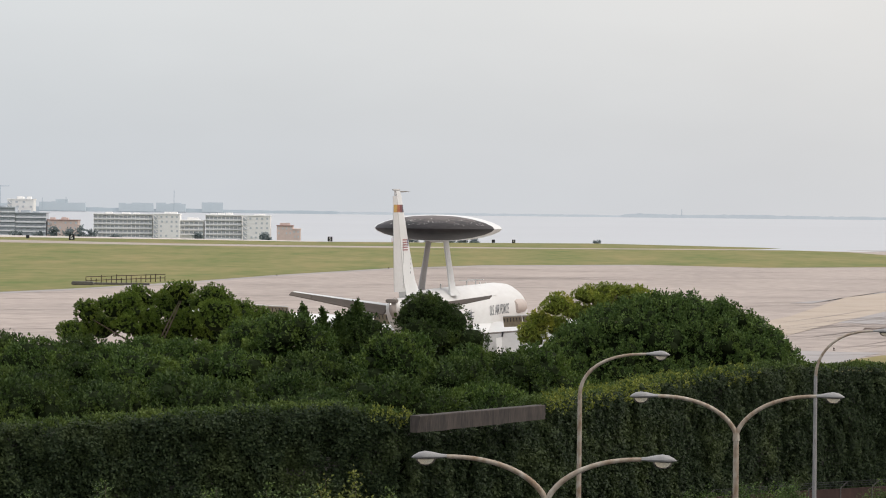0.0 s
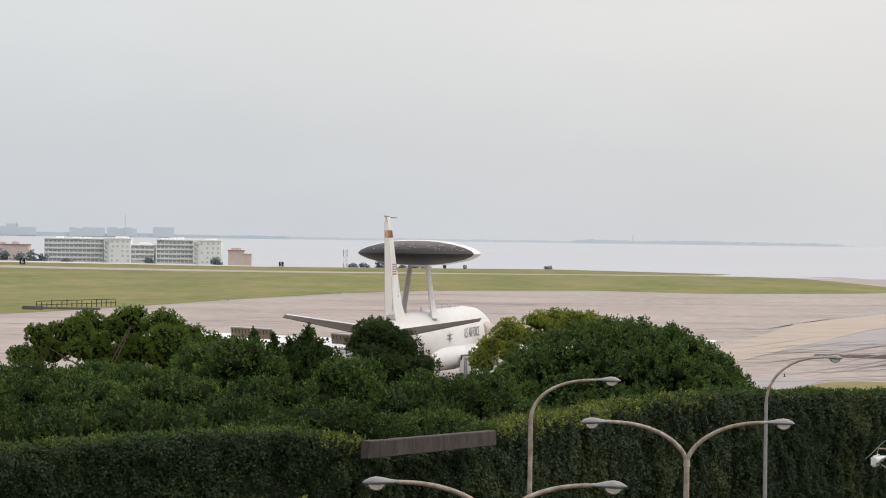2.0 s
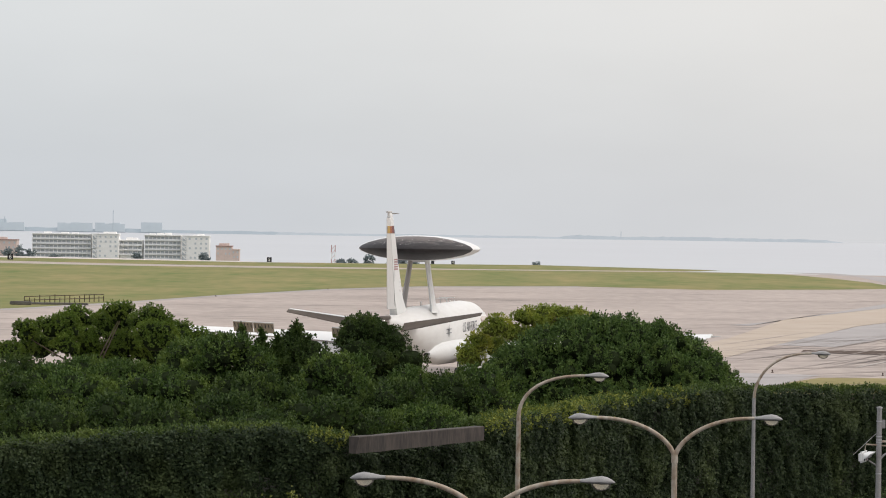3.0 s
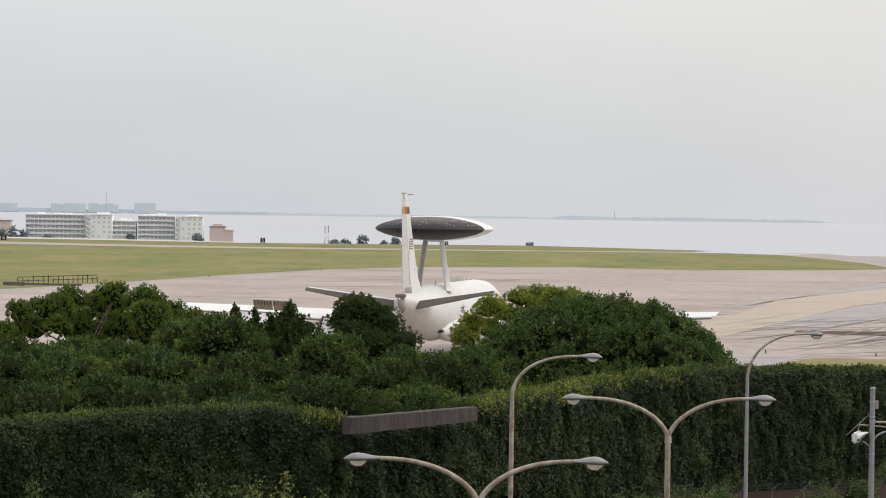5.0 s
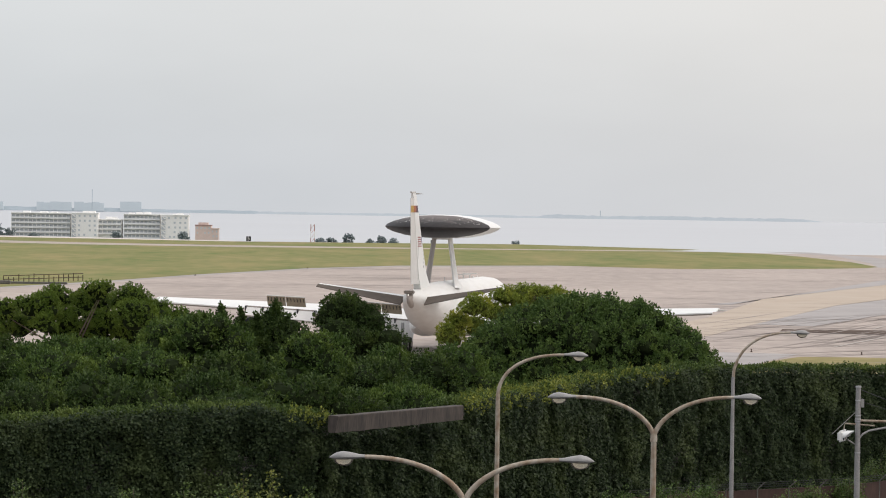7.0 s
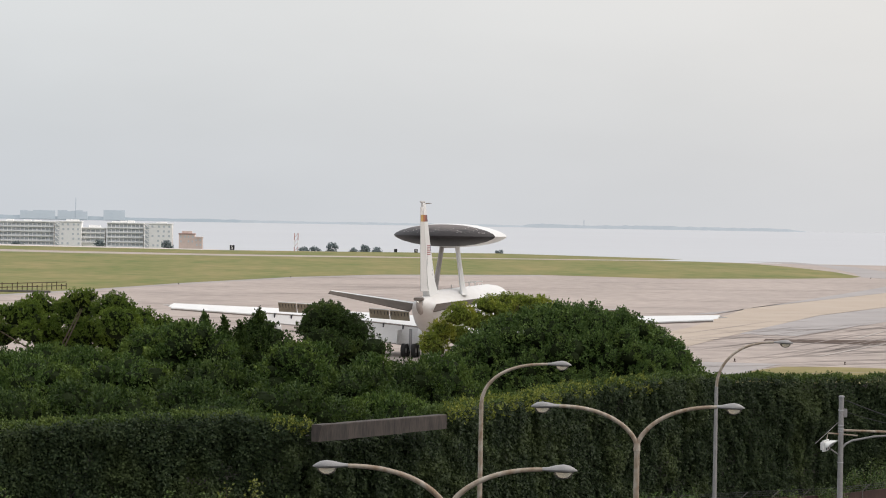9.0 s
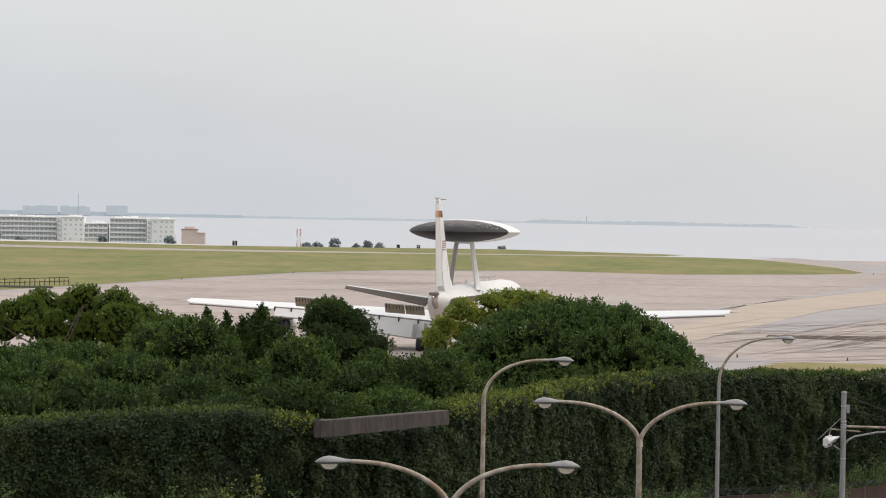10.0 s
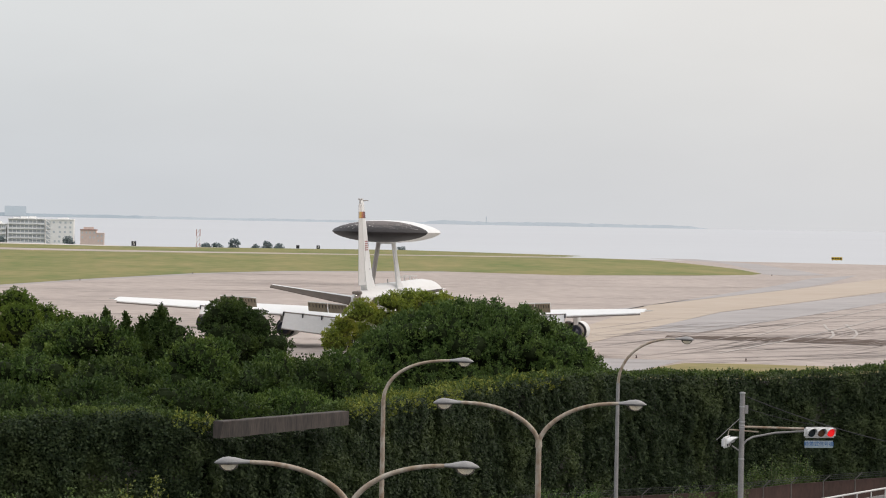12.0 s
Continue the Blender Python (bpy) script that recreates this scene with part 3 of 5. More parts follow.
def shoot_mesh(name, centres, normals, leaf, per, mat, seed, length=0.25, lift=0.6, spread=0.8, width=0.3):
    """Leafy shoots: per pointed leaves set round a twig that grows outwards and up."""
    rng = np.random.default_rng(seed)
    a = normals + rng.normal(0, 0.35, normals.shape)
    a[:, 2] += lift
    a /= np.linalg.norm(a, axis=1, keepdims=True) + 1e-9
    reach = length * rng.uniform(0.5, 1.5, (len(a), 1))
    c, ax, reach = np.repeat(centres, per, axis=0), np.repeat(a, per, axis=0), np.repeat(reach, per, axis=0)
    n = len(c)
    u = rng.uniform(0, 1, (n, 1))
    radial = np.cross(ax, rng.normal(0, 1, (n, 3)))
    radial /= np.linalg.norm(radial, axis=1, keepdims=True) + 1e-9
    c = c + ax * (u - 0.35) * reach + rng.normal(0, 0.14 * length, (n, 3))
    d = ax * (0.25 + 0.75 * u) + radial * spread * (1.15 - 0.6 * u)
    d /= np.linalg.norm(d, axis=1, keepdims=True) + 1e-9
    side = np.cross(d, rng.normal(0, 1, (n, 3)) + radial)
    side /= np.linalg.norm(side, axis=1, keepdims=True) + 1e-9
    ln = leaf * rng.uniform(0.65, 1.35, (n, 1))
    v = np.stack([c, c + d * ln * 0.5 + side * ln * width, c + d * ln, c + d * ln * 0.5 - side * ln * width], axis=1).reshape(-1, 3)
    return leaf_quads(name, v, mat)


def shell_points(lobes, density, seed, under=-0.45):
    """Points and outward normals over the outside of a bunch of ellipsoids."""
    rng = np.random.default_rng(seed)
    out_p, out_n = [], []
    L = np.array(lobes)
    for i, (cx, cy, cz, rx, ry, rz) in enumerate(lobes):
        area = 4 * math.pi * ((rx * ry) ** 1.6 / 3 + (rx * rz) ** 1.6 / 3 + (ry * rz) ** 1.6 / 3) ** (1 / 1.6)
        k = max(8, int(area * density))
        n = rng.normal(0, 1, (k, 3))
        n /= np.linalg.norm(n, axis=1, keepdims=True)
        n = n[(n[:, 2] > under) & ((n[:, 1] < 0.35) | (rng.random(k) < 0.2))]
        p = n * (rx, ry, rz) * rng.uniform(0.86, 1.04, (len(n), 1)) + (cx, cy, cz)
        keep = np.ones(len(p), bool)
        for j in range(len(L)):
            if j != i:
                keep &= ((((p - L[j, :3]) / (L[j, 3:] * 0.84)) ** 2).sum(1) > 1)
        nn = n / (rx, ry, rz)
        nn /= np.linalg.norm(nn, axis=1, keepdims=True)
        out_p.append(p[keep])
        out_n.append(nn[keep])
    return np.concatenate(out_p), np.concatenate(out_n)


def crown_lobes(cx, cy, rx, ztop, zlow, depth, size, count, seed, taper=1.0):
    """Rounded boughs spread over a domed crown."""
    rng = random.Random(seed)
    ztop, rx = ztop - 0.34, rx - 0.2
    h = ztop - zlow
    lobes = [(cx, cy, zlow + h * 0.38, rx * (0.80 - 0.12 * taper), depth * 0.7, h * (0.46 - 0.08 * taper))]
    for k in range(count):
        a, u = 2 * math.pi * rng.random(), rng.random() ** 0.6
        e = math.asin(min(1, max(-0.25, rng.uniform(-0.25, 1.0)))) if u > 0.2 else 1.2
        s = size * rng.uniform(0.7, 1.25)
        lobes.append((cx + (rx - s * 0.8) * math.cos(a) * math.cos(e) ** taper, cy + (depth - s * 0.8) * math.sin(a) * math.cos(e) ** taper,
                      zlow + h * 0.42 + (h * 0.58 - s * 0.75) * math.sin(e), s, s, s * 0.78))
    return lobes


def puffs(boughs, seed, grow=1.3):
    """Each bough broken into a bunch of smaller uneven puffs."""
    rng = random.Random(seed)
    out = []
    for x, y, z, a, b, c in boughs:
        out.append((x, y, z - 0.1 * c, a * grow * 0.85, b * grow * 0.85, c * grow * 0.8))
        for k in range(7):
            t, e, r = rng.uniform(math.pi, 2 * math.pi), rng.uniform(-0.25, 1.3), rng.uniform(0.42, 0.62)
            q = grow * (1.05 - r * 0.75)
            out.append((x + a * q * math.cos(t) * math.cos(e), y + b * q * math.sin(t) * math.cos(e), z + c * q * math.sin(e) * 0.95, a * grow * r, b * grow * r, c * grow * r * 0.9))
    return out


def dome_boughs(cx, cy, cz, rx, ry, rz, size, count, seed):
    """One big dome closely set with small boughs, so that its outline stays full."""
    rng = random.Random(seed)
    out = [(cx, cy, cz, rx - size * 0.5, ry - size * 0.5, rz - size * 0.5)]
    for k in range(count):
        a, e = rng.uniform(math.pi * 0.95, math.pi * 2.05), math.asin(rng.uniform(-0.05, 1.0))
        b = size * rng.uniform(0.6, 1.2)
        out.append((cx + (rx - b * 0.75) * math.cos(a) * math.cos(e), cy + (ry - b * 0.75) * math.sin(a) * math.cos(e), cz + (rz - b * 0.75) * math.sin(e), b, b, b * 0.9))
    return out


def tree(name, label, cx, cy, rx, ztop, zlow, depth, size, count, seed, mat, leaf=0.125, density=13.0, per=20, base=0.0, stems=3, group="trees behind the wall", extra=(), core=0.70, lift=0.25, taper=1.0, boughs=None, shoot=0.24, spread=0.8, inside=CORE):
    """Trunk with tapering limbs, dark core with shade in its colour, and a crown of leaf tufts."""
    rng = random.Random(seed)
    th = thing(name, pose(cx, cy, base), label, "tree" if "tree" in name else "bush", group)
    lobes = (boughs or crown_lobes(cx, cy, rx, ztop, zlow, depth, size, count, seed, taper)) + list(extra)
    lobes = [(x - cx, y - cy, z - base, a, b, c) for x, y, z, a, b, c in lobes]
    bm = bmesh.new()
    for s in range(stems):
        off = (s - (stems - 1) / 2) * rx * 0.25
        tube(bm, [(off * 0.4, 0, -0.2), (off * 0.7, 0.1, (zlow - base) * 0.5), (off, 0.05, zlow - base + 0.3)], [0.20, 0.15, 0.11], 7)
        for l in rng.sample(lobes, min(len(lobes), 3)):
            p = Vector(l[:3]) + Vector((0, 0.5 * l[4], -0.45 * l[5]))
            q = Vector((off, 0.05, max(0.5, (zlow - base) * rng.uniform(0.5, 1.0))))
            tube(bm, [q, q.lerp(p, 0.5) + Vector((rng.uniform(-0.3, 0.3), rng.uniform(-0.3, 0.3), 0.1)), p], [0.065, 0.045, 0.02], 5)
    part("trunk", bm, BARK, th)
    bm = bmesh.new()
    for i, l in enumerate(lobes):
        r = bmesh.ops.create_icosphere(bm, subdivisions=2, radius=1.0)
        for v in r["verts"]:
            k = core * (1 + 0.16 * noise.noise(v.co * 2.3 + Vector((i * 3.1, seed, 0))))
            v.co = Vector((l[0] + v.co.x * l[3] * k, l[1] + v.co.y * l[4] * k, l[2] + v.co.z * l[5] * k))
    tagged(part("shaded_core", bm, inside, th), "dark crown core, inner shade put into its colour", kind="stuff")
    p, n = shell_points(lobes, density, seed)
    tagged(part("crown", shoot_mesh("crown", p, n, leaf, per, mat, seed, length=shoot, lift=lift, spread=spread), None, th), kind="stuff")
    return th


UMBRELLA = [(-19.77, 186.0, 4.42, 0.70, 0.70, 0.58), (-15.84, 186.0, 4.23, 0.84, 0.84, 0.69), (-14.16, 186.0, 4.13, 0.84, 0.84, 0.69), (-12.19, 186.0, 4.15, 0.87, 0.87, 0.71), (-10.79, 186.0, 4.38, 0.84, 0.84, 0.69), (-16.62, 186.0, 4.53, 0.63, 0.63, 0.52), (-20.19, 184.0, 4.50, 0.64, 0.64, 0.52), (-19.43, 186.0, 5.55, 0.70, 0.70, 0.58), (-18.85, 188.0, 4.64, 0.88, 0.88, 0.72), (-17.31, 185.0, 5.82, 0.98, 0.98, 0.80), (-16.51, 187.0, 6.25, 0.85, 0.85, 0.69), (-17.91, 184.0, 5.84, 0.69, 0.69, 0.57), (-15.99, 186.0, 5.03, 0.87, 0.87, 0.71), (-14.75, 188.0, 5.75, 1.13, 1.13, 0.93), (-14.32, 185.0, 6.76, 0.73, 0.73, 0.59), (-12.84, 187.0, 6.22, 0.99, 0.99, 0.81), (-12.21, 184.0, 5.35, 1.00, 1.00, 0.82), (-13.89, 186.0, 5.05, 0.87, 0.87, 0.71), (-11.49, 188.0, 5.57, 0.85, 0.85, 0.70), (-10.39, 185.0, 5.26, 0.81, 0.81, 0.66), (-15.08, 187.0, 4.50, 0.71, 0.71, 0.58), (-17.07, 184.0, 4.95, 0.67, 0.67, 0.55), (-13.04, 186.0, 4.64, 0.84, 0.84, 0.69), (-9.78, 188.0, 4.88, 0.71, 0.71, 0.58)]
tree("umbrella_tree", "rounded dark green tree with bare stems showing", -14.8, 186, 5.12, 7.41, 2.2, 3.4, 1.2, 34, 11, LEAF_PUFF, leaf=0.08, density=36, per=16, stems=4, boughs=puffs(UMBRELLA, 5, 1.2), core=0.70, lift=0.45, shoot=0.15, spread=1.0)
tree("round_tree", "dense round dark green tree", -0.78, 178, 2.11, 7.47, 2.0, 2.4, 0.8, 30, 12, LEAF_DARK, leaf=0.085, density=24, per=16, core=0.8, lift=0.5, shoot=0.17, extra=((0.52, 178, 5.52) + (1.0, 1.0, 0.9), (1.47, 177, 4.68) + (0.95, 1.0, 0.75)))
OLIVE = [(6.29, 188.0, 6.13, 0.96, 0.96, 0.79), (5.46, 189.0, 5.14, 0.85, 0.85, 0.70), (8.12, 190.0, 6.64, 0.82, 0.82, 0.68), (9.20, 191.0, 6.74, 0.83, 0.83, 0.68), (10.08, 188.0, 6.86, 0.73, 0.73, 0.60), (11.01, 189.0, 6.74, 0.70, 0.70, 0.58), (7.54, 190.0, 5.72, 0.88, 0.88, 0.72), (8.77, 191.0, 5.99, 0.92, 0.92, 0.75), (4.71, 188.0, 4.66, 0.61, 0.61, 0.50), (9.99, 189.0, 6.36, 0.88, 0.88, 0.72), (5.20, 190.0, 4.22, 0.88, 0.88, 0.72), (6.41, 191.0, 4.85, 0.89, 0.89, 0.73)]
tree("olive_tree", "yellowish olive green tree in flower", 8.4, 192, 4.08, 7.34, 2.6, 2.8, 0.9, 30, 13, LEAF_OLIVE, leaf=0.075, density=40, per=15, boughs=puffs(OLIVE, 6, 0.96), core=0.66, inside=CORE_OLIVE, lift=0.5, shoot=0.15, spread=1.0)
tree("broad_tree", "broad domed dark green leafy tree", 12.0, 180, 6.94, 7.49, -0.6, 5.0, 0.85, 150, 14, LEAF_BROAD, leaf=0.125, density=17, per=16, boughs=dome_boughs(12.1, 180, 0.75, 7.75, 5.4, 6.28, 0.62, 230, 14), core=0.9, lift=0.75, shoot=0.34, spread=0.75)
for xx, sd, args in ((0, 21, (-21.2, 162, 3.4, 5.75)), (1, 22, (-7.26, 161, 2.48, 6.89)), (2, 23, (-4.37, 166, 2.63, 7.01)), (3, 24, (-13.9, 156, 2.54, 5.13)), (4, 25, (-9.88, 155, 2.58, 5.52)), (5, 26, (-5.93, 153, 2.8, 5.34)),
                     (6, 27, (-2.04, 158, 2.5, 6.14)), (7, 28, (0.78, 154, 2.38, 5.11)), (8, 29, (4.47, 160, 2.41, 5.47)), (9, 30, (-17.7, 148, 3.09, 4.74)), (10, 31, (-11.85, 146, 3.04, 4.6)), (11, 32, (-6.61, 146, 2.68, 4.71)),
                     (12, 33, (-2.6, 146, 2.8, 4.7)), (13, 34, (1.71, 150, 2.75, 4.15)), (14, 35, (-8.99, 162, 1.89, 6.6)), (15, 36, (-16.65, 158, 2.37, 4.75)), (16, 37, (-19.2, 159, 2.3, 5.6)), (17, 38, (-17.56, 143, 2.03, 4.5)), (18, 39, (-13.98, 143, 2.5, 4.35)), (19, 40, (-9.46, 143, 2.26, 4.47)),
                     (20, 41, (-4.8, 143, 2.62, 4.16)), (21, 42, (-0.53, 147, 2.94, 3.99)), (22, 43, (3.52, 159, 2.25, 5.29)), (23, 44, (5.9, 164, 2.53, 3.82)), (25, 46, (-18.18, 161, 2.55, 5.24)), (26, 47, (-15, 160, 2.94, 5.26)), (24, 45, (1.42, 170, 1.48, 4.94)), (27, 48, (-18.3, 172, 2.4, 5.15)), (28, 49, (-12.9, 171, 2.7, 5.0)), (29, 50, (-15.4, 174, 2.1, 5.1))):
    cx, cy, rx, zt = args
    rx *= 1.12
    # shrubs close behind the wall: their shade put in as the dark leaf colour
    mat = LEAF_DARK if cy < 149 else (LEAF_DARK, LEAF_MID, LEAF_DARK, LEAF_MID, LEAF_MID)[xx % 5]
    tree("evergreen_bush", "dense dark evergreen shrub behind the hedge wall" if mat is LEAF_DARK else "mid green leafy shrub behind the hedge wall", cx, cy, rx, zt, -0.5, min(rx, 2.6), 0.74, 46, sd, mat, leaf=0.13, density=11, per=15, stems=2, group="shrubs behind the wall", lift=0.95, core=0.82, shoot=0.32, spread=0.7)


def conifer(cx, cy, ztop, height, radius, seed):
    """Narrow pointed evergreen: leading shoot with tiers of upswept sprays."""
    rng = np.random.default_rng(seed)
    th = thing("pointed_conifer", pose(cx, cy, 0), "narrow pointed dark conifer tip above the shrubs", "tree", "conifers")
    bm = bmesh.new()
    tube(bm, [(0, 0, -0.2), (0, 0, ztop * 0.6), (0, 0, ztop)], [0.14, 0.07, 0.015], 6)
    part("trunk", bm, BARK, th)
    k = 260
    u = rng.uniform(0, 1, k) ** 0.7
    a = rng.uniform(0, 2 * math.pi, k)
    r = radius * (u ** 1.15) * rng.uniform(0.0, 1.3, k)
    p = np.stack([r * np.cos(a), r * np.sin(a), ztop - u * height], 1)
    n = np.stack([np.cos(a), np.sin(a), 0.9 + 0 * a], 1)
    n /= np.linalg.norm(n, axis=1, keepdims=True)
    tagged(part("crown", shoot_mesh("crown", p, n, 0.12, 12, LEAF_DARK, seed, length=0.26, lift=0.7, spread=0.6), None, th), kind="stuff")


for i, (x, y, z) in enumerate(((-6.68, 163, 6.83), (-5.72, 162, 6.74), (-4.13, 165, 7.07), (-7.46, 161, 6.48), (-5, 164, 6.41))):
    conifer(x, y, z - 0.05, 1.5 + 0.5 * (i % 2), 0.5 + 0.2 * (i % 3), 60 + i)


tree("evergreen_bush", "small leafy shrub beside the apron edge", 36.69, 192, 0.7, 4.13, 1.5, 0.7, 0.35, 12, 77, LEAF_MID, leaf=0.13, density=14, stems=1, group="shrubs behind the wall", lift=0.7)


# ---- ivy wall ----
def along_wall(s):
    """Point and outward normal at s metres along the wall."""
    for (a, b), (c, d) in zip(WALL, WALL[1:]):
        ln = math.hypot(c - a, d - b)
        if s <= ln:
            return (a + (c - a) * s / ln, b + (d - b) * s / ln), ((d - b) / ln, -(c - a) / ln)
        s -= ln
    return WALL[-1], (0.0, -1.0)


CREST_Z = [(-60, 3.4), (-16.2, 3.42), (-14.2, 3.48), (-12.2, 3.58), (-10.2, 3.68), (-8.1, 3.88), (-7.1, 3.95), (-6, 3.85), (-4.8, 4.0), (-3.5, 3.85), (-2.2, 3.7), (-1.1, 3.5), (4.1, 3.6), (8, 3.65),
           (11, 3.75), (13, 3.82), (15, 3.92), (17.2, 3.92), (19.2, 3.7), (22.5, 3.68), (24.5, 3.47), (29.5, 3.5), (32.2, 3.6), (34.5, 3.75), (60, 3.9)]


def crest_at(s, x):
    """Height of the ivy along the wall: uneven, and low before the bare coping."""
    if SLAB_A[0] - 0.1 < x < SLAB_B[0] + 0.1:
        return 3.05 + 0.25 * noise.noise((s * 0.9, 7, 1))
    z = next(p[1] + (q[1] - p[1]) * (x - p[0]) / (q[0] - p[0]) for p, q in zip(CREST_Z, CREST_Z[1:]) if x <= q[0])
    return z + 0.09 * noise.noise((s * 0.6, 0, 3)) + 0.12 * noise.noise((s * 1.7, 4, 0))


SLAB_A, SLAB_B = (-0.98, 128.35, 3.8), (4.02, 137.1, 3.74)


def wall():
    bm = bmesh.new()
    rings = []
    for i, (x, y) in enumerate(WALL):
        rings.append([(x, y, ROAD_Z - 0.3), (x, y, 3.2), (x - 0.1, y + 0.45, 3.2), (x - 0.1, y + 0.45, ROAD_Z - 0.3)])
    loft(bm, rings)
    tagged(new("wall_boundary", mesh_from_bm("wall_boundary", bm, WALLCONC)), "tall concrete boundary wall overgrown with ivy", "wall", kind="structure")
    rng = np.random.default_rng(7)
    total = sum(math.hypot(c - a, d - b) for (a, b), (c, d) in zip(WALL, WALL[1:]))
    s0, s1 = 40.0, 126.0
    pts, nrm = [], []
    for k in range(50000):
        s = rng.uniform(s0, s1)
        (x, y), (nx, ny) = along_wall(s)
        crest = crest_at(s, x)
        z = ROAD_Z + (crest - ROAD_Z) * rng.uniform(0, 1)
        if z < 0.3 - (y - 124) * 0.085 and rng.random() < 0.8:
            z = crest - (crest + 0.5) * rng.random()
        bulge = 0.28 + 0.34 * noise.noise((s * 0.55, z * 0.35, 0)) + 0.34 * noise.noise((s * 1.5, z * 0.9, 9)) + 0.22 * noise.noise((s * 3.2, z * 2.6, 5))
        if z > crest - 0.35:
            bulge -= (z - crest + 0.35) * 0.5
        pts.append((x + nx * bulge, y + ny * bulge, z))
        nrm.append((nx, ny, 0.45 + (0.5 if z > crest - 0.3 else 0)))
    top_p, top_n = [], []
    for k in range(7500):
        s = rng.uniform(s0, s1)
        (x, y), (nx, ny) = along_wall(s)
        if SLAB_A[0] - 0.1 < x < SLAB_B[0] + 0.1:
            continue
        crest = crest_at(s, x)
        w = rng.uniform(-1.5, 0.3)
        top_p.append((x + nx * w, y + ny * w, crest - 0.1 + 0.22 * rng.random() + 0.2 * noise.noise((s, w, 2))))
        top_n.append((nx * 0.3, ny * 0.3, 1.0))
    P, N = np.array(pts), np.array(nrm)
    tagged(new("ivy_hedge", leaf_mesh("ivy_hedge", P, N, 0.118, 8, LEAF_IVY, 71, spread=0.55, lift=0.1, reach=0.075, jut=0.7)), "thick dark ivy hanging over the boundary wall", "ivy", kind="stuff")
    # light on the wall top is put into the paler crest leaf colour
    tagged(new("ivy_crest", shoot_mesh("ivy_crest", np.array(top_p), np.array(top_n), 0.10, 11, LEAF_CREST, 72, length=0.2, lift=0.4, spread=0.9)), "ivy shoots along the wall top, light put into their colour", "ivy", kind="stuff")
    # young yellow-green growth where the crest leans out beside the coping
    lime_p = [p for p in top_p if (3.9 < p[0] < 15 and rng.random() < 0.55 * (1 - (p[0] - 3.9) / 13)) or (-3 < p[0] < -1 and rng.random() < 0.3)]
    tagged(new("ivy_new_growth", shoot_mesh("ivy_new_growth", np.array(lime_p) + np.stack([0.3 + 0 * rng.random(len(lime_p)), -0.35 - 0.2 * rng.random(len(lime_p)), 0.18 - 0.65 * rng.random(len(lime_p)) ** 2], 1), np.tile((0.2, -0.6, 0.8), (len(lime_p), 1)), 0.11, 10, LEAF_LIME, 73, length=0.22, lift=0.4, spread=0.9)), "yellow-green new ivy growth on the wall top", "ivy", kind="stuff")
    # near-black backing sheet paints the shade behind the leaves
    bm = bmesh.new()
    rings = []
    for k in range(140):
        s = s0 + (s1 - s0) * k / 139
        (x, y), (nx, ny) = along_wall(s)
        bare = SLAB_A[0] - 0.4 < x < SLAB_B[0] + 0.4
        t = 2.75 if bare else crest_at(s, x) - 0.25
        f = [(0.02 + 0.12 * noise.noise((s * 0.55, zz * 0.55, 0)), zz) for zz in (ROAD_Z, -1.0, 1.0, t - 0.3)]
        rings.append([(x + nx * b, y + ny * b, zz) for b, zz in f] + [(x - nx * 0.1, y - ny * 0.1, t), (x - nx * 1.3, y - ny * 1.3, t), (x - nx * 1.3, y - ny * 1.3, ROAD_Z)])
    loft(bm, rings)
    tagged(new("ivy_shade_backing", mesh_from_bm("ivy_shade_backing", bm, CORE)), "dark backing sheet painted as the shade behind the ivy", "ivy", kind="stuff")


wall()


def bare_slab():
    """The stretch of bare concrete coping, stained and a little askew."""
    a, b = Vector(SLAB_A), Vector(SLAB_B)
    d = (b - a).normalized()
    th = thing("concrete_coping", Matrix.Translation(a), "bare stained concrete coping slab on the wall", "wall coping")
    n = Vector((d.y, -d.x, 0)).normalized() * 0.22
    ln = (b - a).length
    bm = bmesh.new()
    rings = []
    for k in range(13):
        u = k / 12
        c = d * ln * u
        j = 0.03 * noise.noise((u * 9, 1, 0))
        lo = -0.64 + 0.07 * u
        e = -0.12 if k == 0 else 0
        rings.append([c + n + Vector((e, 0, lo + j)), c + n + Vector((0, 0, -0.03 + j)), c + n * 0.9 + Vector((0, 0, j)), c - n + Vector((0, 0, j)), c - n + Vector((0, 0, lo))])
    loft(bm, rings)
    part("slab", bm, OLDCONC, th)


bare_slab()

